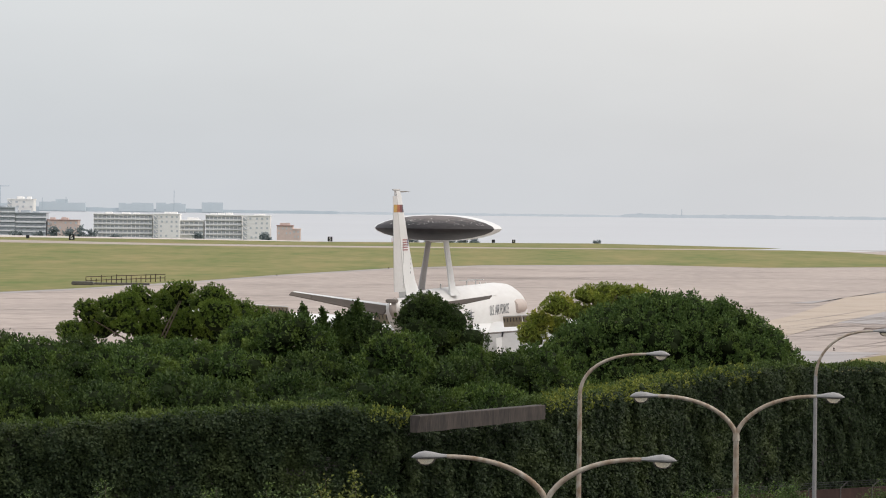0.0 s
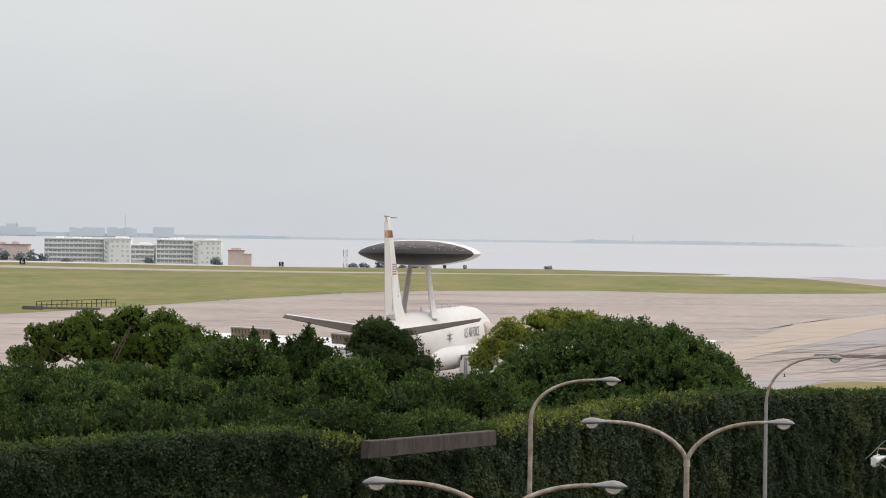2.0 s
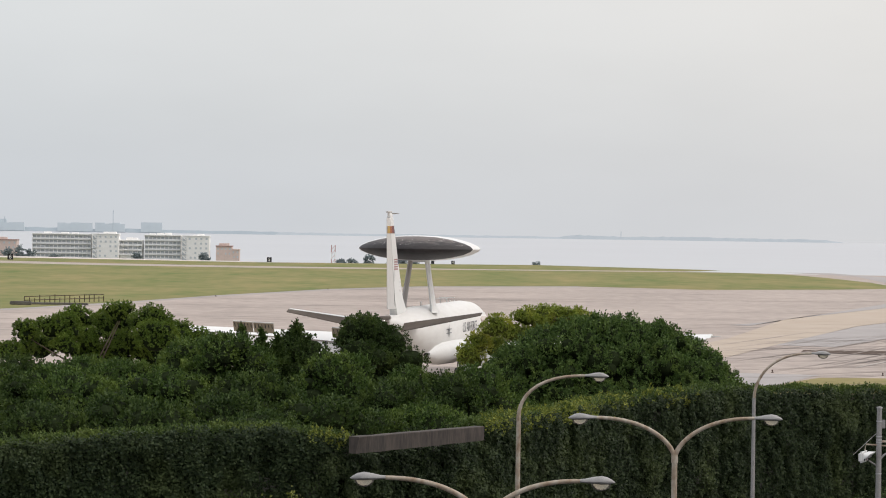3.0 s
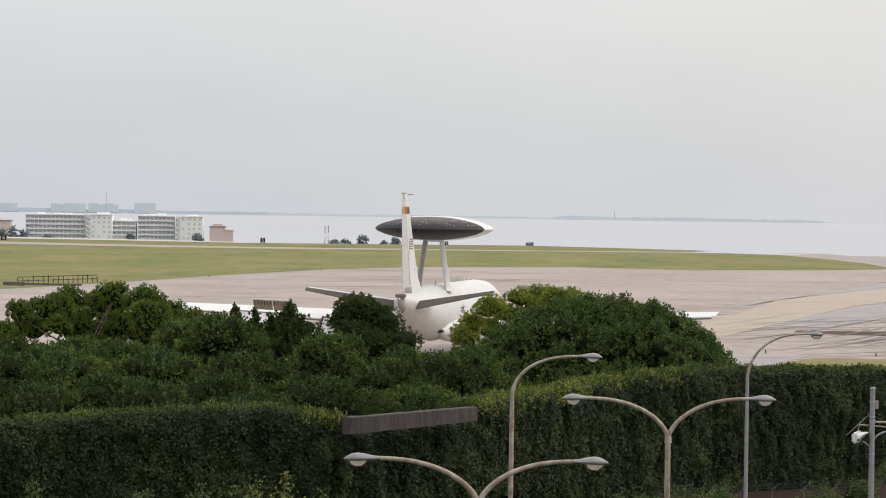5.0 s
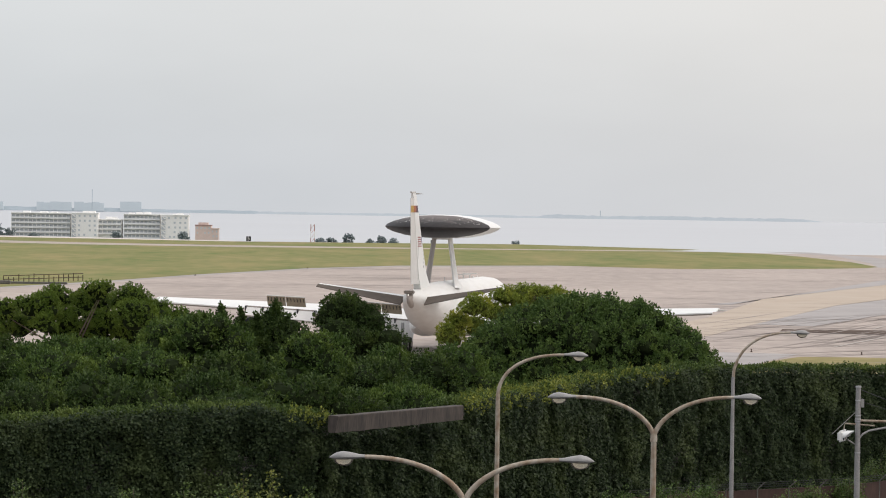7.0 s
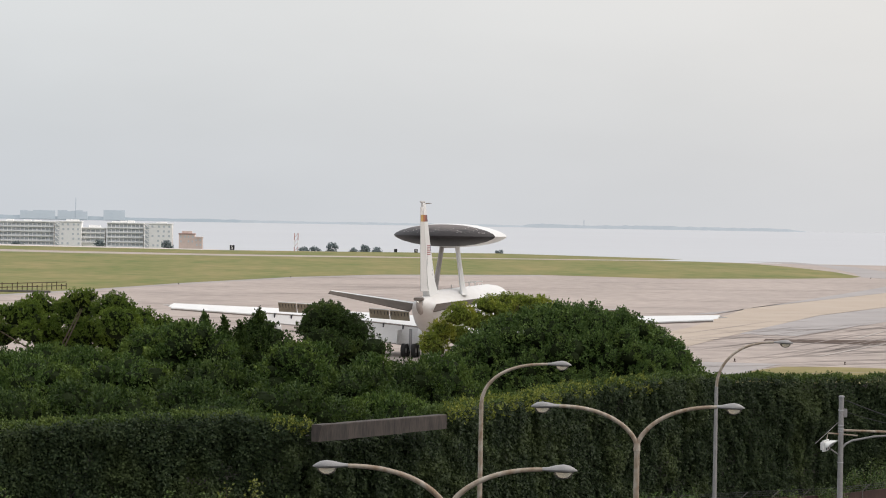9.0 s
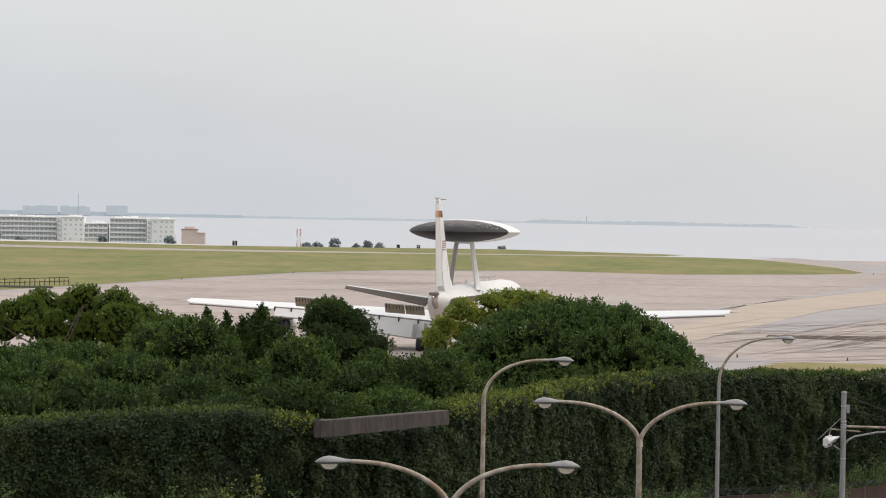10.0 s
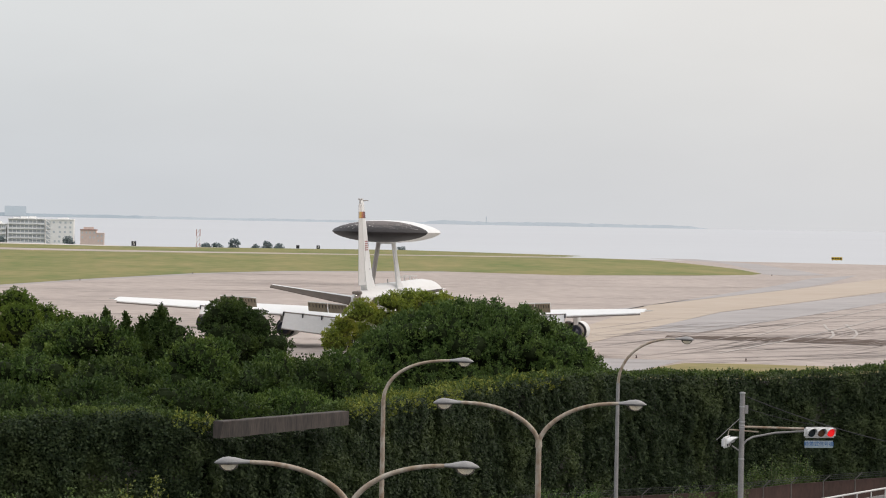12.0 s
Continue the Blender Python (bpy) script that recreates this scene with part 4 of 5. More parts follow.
# ---- street lamps ----


def lamp_head(bm_house, bm_bowl, tip, inward, size):
    """Pointed cobra head: housing above, clear bowl below; tip is the outer end, inward points to the arm."""
    ax = Vector(inward).normalized()
    up = Vector((0, 0, 1))
    up = (up - ax * up.dot(ax)).normalized()
    sd = ax.cross(up)
    prof = ((0.0, 0.012, 0.0), (0.08, 0.055, 0.004), (0.22, 0.105, 0.010), (0.40, 0.125, 0.012), (0.62, 0.10, 0.008), (0.85, 0.062, 0.0), (1.0, 0.05, 0.0))
    rings = []
    for u, r, z in prof:
        c = Vector(tip) + ax * (u * size) + up * z
        rings.append([c + (sd * math.cos(a) * r + up * math.sin(a) * r * (0.85 if math.sin(a) > 0 else 0.45)) * size / 0.68 for a in [2 * math.pi * k / 14 for k in range(14)]])
    loft(bm_house, rings)
    rings = []
    c = Vector(tip) + ax * (0.40 * size) - up * 0.02
    for e in range(7):
        w = math.cos(e / 6 * math.pi / 2 * 0.97)
        drop = math.sin(e / 6 * math.pi / 2) * 0.145 * size / 0.68
        rings.append([c + ax * (math.cos(a) * 0.19 * w * size / 0.68) + sd * (math.sin(a) * 0.095 * w * size / 0.68) - up * drop for a in [2 * math.pi * k / 16 for k in range(16)]])
    loft(bm_bowl, rings)


BOWL = bpy.data.materials.new("lamp_bowl_glass")
BOWL.use_nodes = True
_b = BOWL.node_tree.nodes["Principled BSDF"]
_b.inputs["Base Color"].default_value = (0.36, 0.32, 0.25, 1)
_b.inputs["Roughness"].default_value, _b.inputs["Transmission Weight"].default_value = 0.06, 0.82


def arm_curve(start, end, bend, n=18):
    """Swept arm: leaves the pole steeply and ends level; a smaller bend turns later and tighter."""
    s, e = Vector(start), Vector(end)
    pts = []
    for k in range(n + 1):
        u = (k / n) ** 1.6
        q = s.lerp(e, u)
        pts.append(Vector((q.x, q.y, s.z + (e.z - s.z) * math.sin(math.pi / 2 * u ** bend))))
    return pts


def street_lamp(at, heads, joint_z, label, size=0.68, radius=0.066, rise=0.6, arm_r=0.042):
    """Pole of tapered steel with one or two swept arms; heads are (x, y, z) tips from the pole foot."""
    th = thing("street_lamp", pose(*at), label, "street lamp", "street lamps along the road")
    bm = bmesh.new()
    tube(bm, [(0, 0, 0), (0, 0, 0.3), (0, 0, joint_z * 0.5), (0, 0, joint_z)], [0.11, 0.095, 0.08, radius], 14)
    part("pole", bm, RUSTY if at[1] < 120 else GALV, th)
    bm = bmesh.new()
    box(bm, (-0.2, -0.2, 0), (0.2, 0.2, 0.03), 0.01)
    part("base_plate", bm, GALV, th)
    if len(heads) > 1:
        bm = bmesh.new()
        tube(bm, [(0, 0, joint_z - 0.14), (0, 0, joint_z + 0.05)], [radius * 1.3, radius * 1.15], 14)
        part("collar", bm, RUSTY, th)
    for hx, hy, hz in heads:
        tip = Vector((hx, hy, hz))
        out = Vector((hx, hy, 0)).normalized()
        inward = -out + Vector((0, 0, 0.03))
        neck = tip + inward.normalized() * size
        bm = bmesh.new()
        pts = arm_curve((0, 0, joint_z - 0.05), neck, rise)
        tube(bm, pts, [radius * 0.9 + (arm_r - radius * 0.9) * k / (len(pts) - 1) for k in range(len(pts))], 10)
        arm = part("arm", bm, RUSTY, th, "rust-stained swept steel arm", smooth=True)
        h, b = bmesh.new(), bmesh.new()
        lamp_head(h, b, tip, inward, size)
        head = part("lamp_head", h, LAMPGREY, arm, "grey pointed lamp housing", smooth=True)
        part("bowl", b, BOWL, head, "clear glass bowl", smooth=True)
    return th


def lamp_at(pole_top, tips, joint, label, depth, **kw):
    x, y = pole_top[0], pole_top[1]
    street_lamp((x, y, ROAD_Z), [(t[0] - x, t[1] - y, t[2] - ROAD_Z) for t in tips], joint - ROAD_Z, label, **kw)


lamp_at((2.04, 65, 6.27), ((-0.56, 65, 7.05), (4.53, 65, 7.03)), 6.22, "grey steel twin-arm street lamp, rust-stained arms", 65)
lamp_at((7.06, 81, 6.53), ((4.5, 81, 7.34), (9.64, 81, 7.37)), 6.45, "grey steel twin-arm street lamp beside the road", 81)
lamp_at((4.25, 104, 6.1), ((7.01, 104, 7.3),), 6.1, "single-arm street lamp with swept steel neck", 104, size=0.74, rise=0.5)
lamp_at((14.13, 128, 5.5), ((17.02, 128, 7.18),), 5.5, "single-arm street lamp near the traffic light", 128, size=0.74, rise=0.52)

# ---- traffic light ----
SIGNAL_WHITE = material("signal_housing", (0.62, 0.62, 0.61), 0.5, dark=0.85, scale=4)
LENS_DARK = material("unlit_lens", (0.012, 0.022, 0.025), 0.25, dark=0.8, scale=6)
LENS_AMBER = material("unlit_amber_lens", (0.10, 0.045, 0.015), 0.3, dark=0.8, scale=6)
LENS_RED = glow("lit_red_lens", (0.75, 0.006, 0.008), 0.7)
SIGN_PANEL = material("sign_panel", (0.34, 0.41, 0.46), 0.5, dark=0.85, scale=4)
SIGN_BLUE = material("sign_lettering", (0.03, 0.13, 0.33), 0.5, dark=0.9, scale=4)


def letters(name, text, size, mat, parent, at, depth=0.004, stretch=1.0):
    cu = bpy.data.curves.new(name, "FONT")
    cu.body, cu.size, cu.extrude, cu.align_x, cu.align_y = text, size, depth, "CENTER", "CENTER"
    tmp = bpy.data.objects.new(name, cu)
    me = bpy.data.meshes.new_from_object(tmp)
    bpy.data.objects.remove(tmp)
    me.materials.clear()
    me.materials.append(mat)
    ob = new(name, me)
    ob.parent, ob.matrix_basis = parent, at @ Matrix.Diagonal((stretch, 1, 1, 1))
    return ob


def signal_head(parent, at, lenses, label):
    """Horizontal three-lens signal; local x along the lenses, -y the face."""
    bm = bmesh.new()
    box(bm, (-0.60, -0.08, -0.19), (0.60, 0.10, 0.19), 0.06)
    body = part("signal_head", bm, SIGNAL_WHITE, parent, label, smooth=True, at=at)
    for k, m in enumerate(lenses):
        x = (k - 1) * 0.37
        bm = bmesh.new()
        revolve(bm, [(-0.092, 0.148), (-0.10, 0.10), (-0.105, 0.02)], 20)
        part("lens", bm, m, body, at=pose(x, 0, 0))
        bm = bmesh.new()
        rings = []
        for a in np.linspace(-0.25, math.pi + 0.25, 13):
            c, s = math.cos(a), math.sin(a)
            rings.append([(x + 0.165 * c, -0.08, 0.165 * s), (x + 0.165 * c, -0.08 - 0.09 - 0.17 * max(0, s), 0.165 * s), (x + 0.15 * c, -0.08 - 0.09 - 0.17 * max(0, s), 0.15 * s), (x + 0.15 * c, -0.08, 0.15 * s)])
        loft(bm, rings)
        part("visor", bm, SIGNAL_WHITE, body)
    return body


def traffic_light():
    top = Vector((17.42, 118, 5.76))
    sc = 118 / 6000.0
    th = thing("traffic_light", pose(top.x, top.y, ROAD_Z), "grey steel traffic light pole showing red", "traffic light")
    H = top.z - ROAD_Z

    def at(px_x, px_y, dy=0.0):
        return Vector((px_x * sc, dy, H - px_y * sc))
    bm = bmesh.new()
    tube(bm, [(0, 0, 0), (0, 0, H * 0.6), (0, 0, H - 0.02), (0, 0, H)], [0.115, 0.10, 0.088, 0.07], 16)
    part("pole", bm, GALV, th, smooth=True)
    for z in (1.0, 25.0, 52.0, 58.0, 62.0, 118.0):
        bm = bmesh.new()
        tube(bm, [at(0, z), at(0, z + 2.2)], 0.107, 16)
        part("band", bm, STEEL, th)
    bm = bmesh.new()
    tube(bm, [at(0, 62), at(112, 64)], 0.042, 10)
    part("arm", bm, RUSTY, th)
    bm = bmesh.new()
    tube(bm, [at(4, 92), at(9, 86), at(20, 80), at(60, 72), at(112, 68)], 0.036, 10)
    part("arm_brace", bm, GALV, th)
    bm = bmesh.new()
    tube(bm, [at(-25, 78), at(-23, 67, -0.05), at(30, 71)], 0.025, 8)
    part("side_arm", bm, RUSTY, th)
    bm = bmesh.new()
    tube(bm, [at(-2, 106), at(-18, 96, -0.1)], 0.025, 8)
    part("side_brace", bm, GALV, th)
    bm = bmesh.new()
    tube(bm, [at(-2, 45), at(-46, 86, -0.1)], 0.012, 6)
    part("stay_wire", bm, GALV, th)
    bm = bmesh.new()
    box(bm, at(6, 34) - Vector((0.03, 0.05, 0.09)), at(9, 26) + Vector((0.03, 0.05, 0.05)), 0.01)
    part("junction_box", bm, GALV, th)
    signal_head(th, Matrix.Translation(at(140, 70, -0.05)) @ pose(0, 0, 0, 0, 0, 16), (LENS_DARK, LENS_AMBER, LENS_RED), "white three-lens signal head with red lit")
    signal_head(th, Matrix.Translation(at(-27, 89, -0.1)) @ pose(0, 0, 0, 0, 0, 72), (LENS_DARK, LENS_AMBER, LENS_DARK), "white signal head turned side-on")
    bm = bmesh.new()
    box(bm, (-0.52, -0.02, -0.125), (0.52, 0.02, 0.125), 0.008)
    panel = part("sign_panel", bm, SIGN_PANEL, th, "pale panel with blue characters", at=Matrix.Translation(at(138, 91, -0.08)) @ pose(0, 0, 0, 0, 0, 10))
    letters("lettering", "時差式信号機", 0.185, SIGN_BLUE, panel, pose(0, -0.026, 0.0, 90, 0, 0))


traffic_light()


def overhead_wire(name, a, b, sag, r=0.014):
    bm = bmesh.new()
    a, b = Vector(a), Vector(b)
    tube(bm, [a.lerp(b, u) - Vector((0, 0, sag * 4 * u * (1 - u))) for u in np.linspace(0, 1, 17)], r, 5)
    tagged(new(name, mesh_from_bm(name, bm, DARK)), "thin black cable strung from the signal pole", "cable", "wires")


overhead_wire("overhead_cable", (17.56, 118, 5.6), (25.19, 118, 3.65), 0.25)
overhead_wire("overhead_cable", (17.65, 118, 5.17), (19.95, 118, 4.65), 0.05, 0.009)

# ---- rusted fence with barbed wire arms, guard rail, undergrowth by the road ----


def rust_fence():
    ends = [(11.72, 149.25, -1), (16.56, 152.34, -0.9), (22.67, 155.49, -0.8), (25.8, 158.62, -0.7), (31.02, 162.27, -0.6), (37.3, 166.67, -0.5)]
    th = thing("sheet_fence", pose(*ends[0][:2], ROAD_Z), "low rusted sheet fence with barbed wire arms", "fence")
    o = Vector((*ends[0][:2], ROAD_Z))
    k = 0
    wires = [[], [], []]
    for a, b in zip(ends, ends[1:]):
        a, b = Vector(a) - o, Vector(b) - o
        n = max(2, int((b - a).length / 1.6))
        for i in range(n):
            p, q = a.lerp(b, i / n), a.lerp(b, (i + 0.985) / n)
            bm = bmesh.new()
            d = (q - p).normalized()
            s = Vector((d.y, -d.x, 0)) * 0.03
            rings = [[p + s, p - s, Vector((p.x, p.y, -0.1)) - s, Vector((p.x, p.y, -0.1)) + s], [q + s, q - s, Vector((q.x, q.y, -0.1)) - s, Vector((q.x, q.y, -0.1)) + s]]
            loft(bm, rings)
            part("panel", bm, RUSTFENCE, th)
            bm = bmesh.new()
            tip = p + Vector((0.32, -0.1, 0.34))
            tube(bm, [p + Vector((0, -0.04, -0.9)), p + Vector((0, -0.04, 0.02)), tip], [0.035, 0.03, 0.025], 6)
            part("post", bm, WALLCONC, th)
            for w, u in zip(wires, (0.35, 0.7, 1.0)):
                w.append((p + Vector((0, -0.04, 0.02))).lerp(tip, u))
    for w in wires:
        bm = bmesh.new()
        tube(bm, w, 0.012, 4)
        part("wire", bm, DARK, th)


def guard_rail():
    a, b = Vector((25.43, 150, -0.73)), Vector((31.73, 156, -0.27))
    th = thing("guard_rail", Matrix.Translation((a.x, a.y, ROAD_Z)), "pale steel guard rail beside the ramp", "guard rail")
    a, b = a - Vector((a.x, a.y, ROAD_Z)), b - Vector((a.x, a.y, ROAD_Z))
    bm = bmesh.new()
    tube(bm, [a, b], 0.045, 8)
    part("rail", bm, LIGHTGREY, th)
    for i in range(9):
        p = a.lerp(b, i / 8)
        bm = bmesh.new()
        tube(bm, [(p.x, p.y, -0.1), p], 0.03, 6)
        part("post", bm, LIGHTGREY, th)
    bm = bmesh.new()
    s = Vector((0, 0.08, 0))
    loft(bm, [[a + s - Vector((0, 0, 0.3)), a + s * 2 - Vector((0, 0, 0.3)), Vector((a.x, a.y + 0.16, -0.1)), Vector((a.x, a.y + 0.08, -0.1))], [b + s - Vector((0, 0, 0.3)), b + s * 2 - Vector((0, 0, 0.3)), Vector((b.x, b.y + 0.16, -0.1)), Vector((b.x, b.y + 0.08, -0.1))]])
    part("panel", bm, GALV, th)


rust_fence()
guard_rail()


def bush(cx, cy, w, zt, seed, mat, label, base=ROAD_Z, density=7):
    """Loose roadside shrub with thin stems and scattered light leaves."""
    rng = np.random.default_rng(seed)
    th = thing("roadside_bush", pose(cx, cy, base), label, "bush", "roadside bushes")
    h = zt - base
    bm = bmesh.new()
    pts = []
    for k in range(40):
        a, r = rng.uniform(0, 6.28), w * rng.uniform(0.1, 1) ** 0.7
        e = Vector((r * math.cos(a), r * 0.6 * math.sin(a), h * rng.uniform(0.6, 1.0) * (1 - 0.35 * (r / w) ** 2)))
        m = Vector((e.x * 0.4, e.y * 0.4, e.z * 0.6))
        tube(bm, [(e.x * 0.15, e.y * 0.15, -0.1), m, e], [0.025, 0.016, 0.005], 4)
        for u in rng.uniform(0.25, 1, 26):
            pts.append(np.array(m.lerp(e, u)) + rng.normal(0, 0.10, 3))
    part("stems", bm, BARK, th)
    p = np.array(pts)
    n = np.tile((0, -0.2, 1.0), (len(p), 1))
    tagged(part("leaves", leaf_mesh("leaves", p, n, 0.09, density, mat, seed, spread=0.8, reach=0.08), None, th), kind="stuff")


for i, (p, w) in enumerate((((-2.33, 100, 4.09), 1.3), ((-3.1, 98, 4.14), 1.2), ((-10.41, 104, 3.48), 0.5), ((-7.11, 104, 3.38), 0.7), ((-5.03, 104, 3.47), 0.8), ((-3.98, 104, 3.41), 0.8), ((-12.83, 104, 3.04), 0.5), ((-8.84, 104, 3.15), 0.7), ((-1.49, 100, 3.6), 0.8), ((-11.62, 104, 2.98), 0.5))):
    bush(p[0], p[1], w, p[2], 90 + i, LEAF_WEED if i < 2 else LEAF_CREST, "yellow-green weedy bush beside the road")
for i, (p, w) in enumerate((((13.59, 148, -0.06), 2.0), ((11.22, 146, -0.12), 1.4), ((15.53, 150, -0.26), 1.2), ((25.05, 160, 0.55), 1.5), ((19.71, 150, -0.03), 1.3), ((22.33, 155, -0.27), 1.2), ((26.87, 162, 0.59), 0.9))):
    bush(p[0], p[1], w, p[2], 110 + i, LEAF_MID if i < 3 else LEAF_CREST, "thin scrubby bush before the ivy wall", density=3)

# ---- airfield furniture ----
SIGN_BLACK = material("black_sign", (0.015, 0.016, 0.02), 0.6, dark=0.8, scale=3)
SIGN_YELLOW = material("yellow_sign", (0.60, 0.40, 0.02), 0.6, dark=0.85, scale=3)


def distance_sign(at, text, size=1.35):
    th = thing("distance_sign", pose(*at), "black runway distance board with white numeral" if text else "small black airfield board", "sign", "runway boards")
    bm = bmesh.new()
    box(bm, (-size / 2, -0.12, 0.15), (size / 2, 0.12, 0.15 + size), 0.02)
    board = part("board", bm, SIGN_BLACK, th)
    for s in (-0.35, 0.35):
        bm = bmesh.new()
        tube(bm, [(s * size, 0, 0), (s * size, 0, 0.2)], 0.04, 6)
        part("leg", bm, GALV, th)
    if text:
        letters("numeral", text, size * 1.05, WHITE, board, pose(0, -0.13, 0.15 + size / 2, 90, 0, 0))


for p, tx, sz in (((-99.06, 904.38, 0), "6", 1.5), ((-113.9, 929.56, 0), "", 0.9), ((-31.12, 933.03, 0), "5", 1.3), ((13.94, 940.67, 0), "", 0.9), ((19.55, 939.31, 0), "4", 0.95)):
    distance_sign(p, tx, sz)


def taxi_sign(at):
    th = thing("taxiway_sign", pose(*at), "yellow taxiway guidance board with dark lettering", "sign")
    bm = bmesh.new()
    box(bm, (-1.45, -0.1, 0.2), (1.45, 0.1, 1.0), 0.02)
    b = part("board", bm, SIGN_YELLOW, th)
    for x in (-1.1, -0.35, 0.3, 1.0):
        bm = bmesh.new()
        box(bm, (x - 0.22, -0.112, 0.4), (x + 0.22, -0.102, 0.8))
        part("lettering_bar", bm, SIGN_BLACK, b)
    for x in (-1.2, 0, 1.2):
        bm = bmesh.new()
        tube(bm, [(x, 0, 0), (x, 0, 0.25)], 0.05, 6)
        part("leg", bm, GALV, th)


taxi_sign((156.43, 893.48, 0))


def arrestor_frame(a, b):
    """Low rusting frame of posts and rails standing on a dark base in the grass."""
    a, b = Vector(a), Vector(b)
    th = thing("rusty_frame", Matrix.Translation(a), "low rusting pipe frame standing in the grass", "frame")
    d = b - a
    rng = random.Random(9)
    for lvl in (0.55, 1.05):
        bm = bmesh.new()
        tube(bm, [(0, 0, lvl), d + Vector((0, 0, lvl))], 0.05, 6)
        part("rail", bm, RUSTFENCE, th)
    for i in range(17):
        p = d * (i / 16)
        bm = bmesh.new()
        tube(bm, [p, p + Vector((0, 0, rng.uniform(0.7, 1.3)))], 0.06, 6)
        part("post", bm, RUSTFENCE, th)
    bm = bmesh.new()
    box(bm, (0, -0.6, 0), (d.x * 0.95, 0.4, 0.3), 0.05)
    part("base", bm, WALLCONC, th)
    bm = bmesh.new()
    box(bm, (-1.6, -3.5, 0), (1.3, -2.2, 0.5), 0.1)
    part("concrete_block", bm, WALLCONC, th)


arrestor_frame((-48.15, 457.53, 0), (-39.1, 477.3, 0))
for p in ((-25.4, 519.1, 0), (-9.29, 582.75, -0), (102.99, 661.51, 0), (32.05, 277.06, 0), (40.67, 274, 0)):
    th = thing("edge_light", pose(*p), "small dark taxiway edge light", "light", "edge lights")
    bm = bmesh.new()
    revolve(bm, [(0, 0.11), (0.04, 0.10), (0.05, 0.035), (0.13, 0.035), (0.14, 0.07), (0.22, 0.06), (0.26, 0.02)], 10, "z")
    part("body", bm, RUSTFENCE, th)
for i, p in enumerate(((44.35, 990, 0.85), (45.5, 990, 1.35))):
    tree("far_tree", "small dark tree beyond the runway", p[0], 990, 0.75, p[2], -2.6, 0.8, 0.4, 9, 200 + i, LEAF_HAZY, inside=CORE_HAZY, leaf=0.3, density=8, per=8, base=-2.6, stems=1, group="far trees")
for i, (p, r) in enumerate((((-12.53, 1010, 0.69), 1.8), ((-9.17, 1010, 0.91), 2.0), ((-3.97, 1010, 2.17), 2.0), ((2.27, 1010, 1.1), 1.2), ((5.62, 1010, 1.66), 1.7), ((9.51, 1010, 0.88), 1.6))):
    tree("far_tree", "hazy dark tree beyond the runway crest", p[0], 1010, r, p[2], -3.2, 1.5, 0.7, 12, 210 + i, LEAF_HAZY, inside=CORE_HAZY, leaf=0.35, density=5, per=8, base=-3.2, stems=1, group="far trees")

for i, (p, r) in enumerate((((-333.21, 2900, -15.05), 5.0), ((-321.12, 2900, -15.88), 6.0), ((-309.05, 2900, -13.82), 7.0), ((-300.83, 2900, -14.7), 5.0), ((-364.6, 2900, -18.29), 8.0), ((-347.68, 2900, -19.07), 7.0), ((-280, 2900, -19.3), 7.0), ((-209.91, 2900, -19.03), 5.0), ((-151.91, 2900, -18.4), 6.0))):
    tree("coast_tree", "hazy dark tree before the flats", p[0] * NEARER, 2900 * NEARER, r * NEARER, 12 - (11.7 - p[2]) * NEARER, -25.2, 3.0, 1.8, 14, 230 + i, LEAF_HAZY, inside=CORE_HAZY, leaf=0.9, density=0.8, per=10, shoot=1.2, base=-25.2, stems=1, group="trees by the flats")


def lattice_mast(at, base):
    x, y, z = at
    th = thing("lattice_mast", pose(x, y, base), "red and white lattice mast beyond the runway", "mast")
    h = z - base
    red = material("mast_red", (0.55, 0.30, 0.27), 0.7)
    for sx in (-0.55, 0.55):
        for k in range(4):
            bm = bmesh.new()
            tube(bm, [(sx, 0, h * k / 4), (sx, 0, h * (k + 1) / 4)], 0.13, 5)
            part("leg", bm, red if k % 2 else APT_WHITE, th)
    for k in range(6):
        bm = bmesh.new()
        tube(bm, [(-0.55, 0, h * k / 6), (0.55, 0, h * (k + 1) / 6)], 0.07, 4)
        part("brace", bm, red, th)


lattice_mast((-14.81, 1020, 4.38), -4.0)


# ---- the radar aircraft: local y runs to the nose, x to the starboard wing, z up from the pavement; origin under the dome ----
def airfoil(x, le, te, z, thick, n=8, tilt=0.0):
    """Closed section at x from leading to trailing edge."""
    up, lo = [], []
    for k in range(n + 1):
        u = k / n
        y = le + (te - le) * u
        z_u = z + (0.5 - u) * tilt * (le - te)
        t = thick * (1.9 * math.sqrt(max(u, 0)) * (1 - u) * 0.62 + 0.04 * (1 - u) + 0.015)
        up.append((x, y, z_u + t))
        lo.append((x, y, z_u - t * 0.55))
    return up + lo[::-1]


def lerp_table(table, x):
    for a, b in zip(table, table[1:]):
        if x <= b[0]:
            u = (x - a[0]) / (b[0] - a[0])
            return [p + (q - p) * u for p, q in zip(a, b)]
    return list(table[-1])


WING = [(0.8, 13.6, 2.7, 2.2, 1.1), (1.9, 12.8, 2.4, 2.3, 1.0), (8.9, 7.6, 0.3, 3.0, 0.6), (22.2, -2.4, -5.0, 3.93, 0.22)]
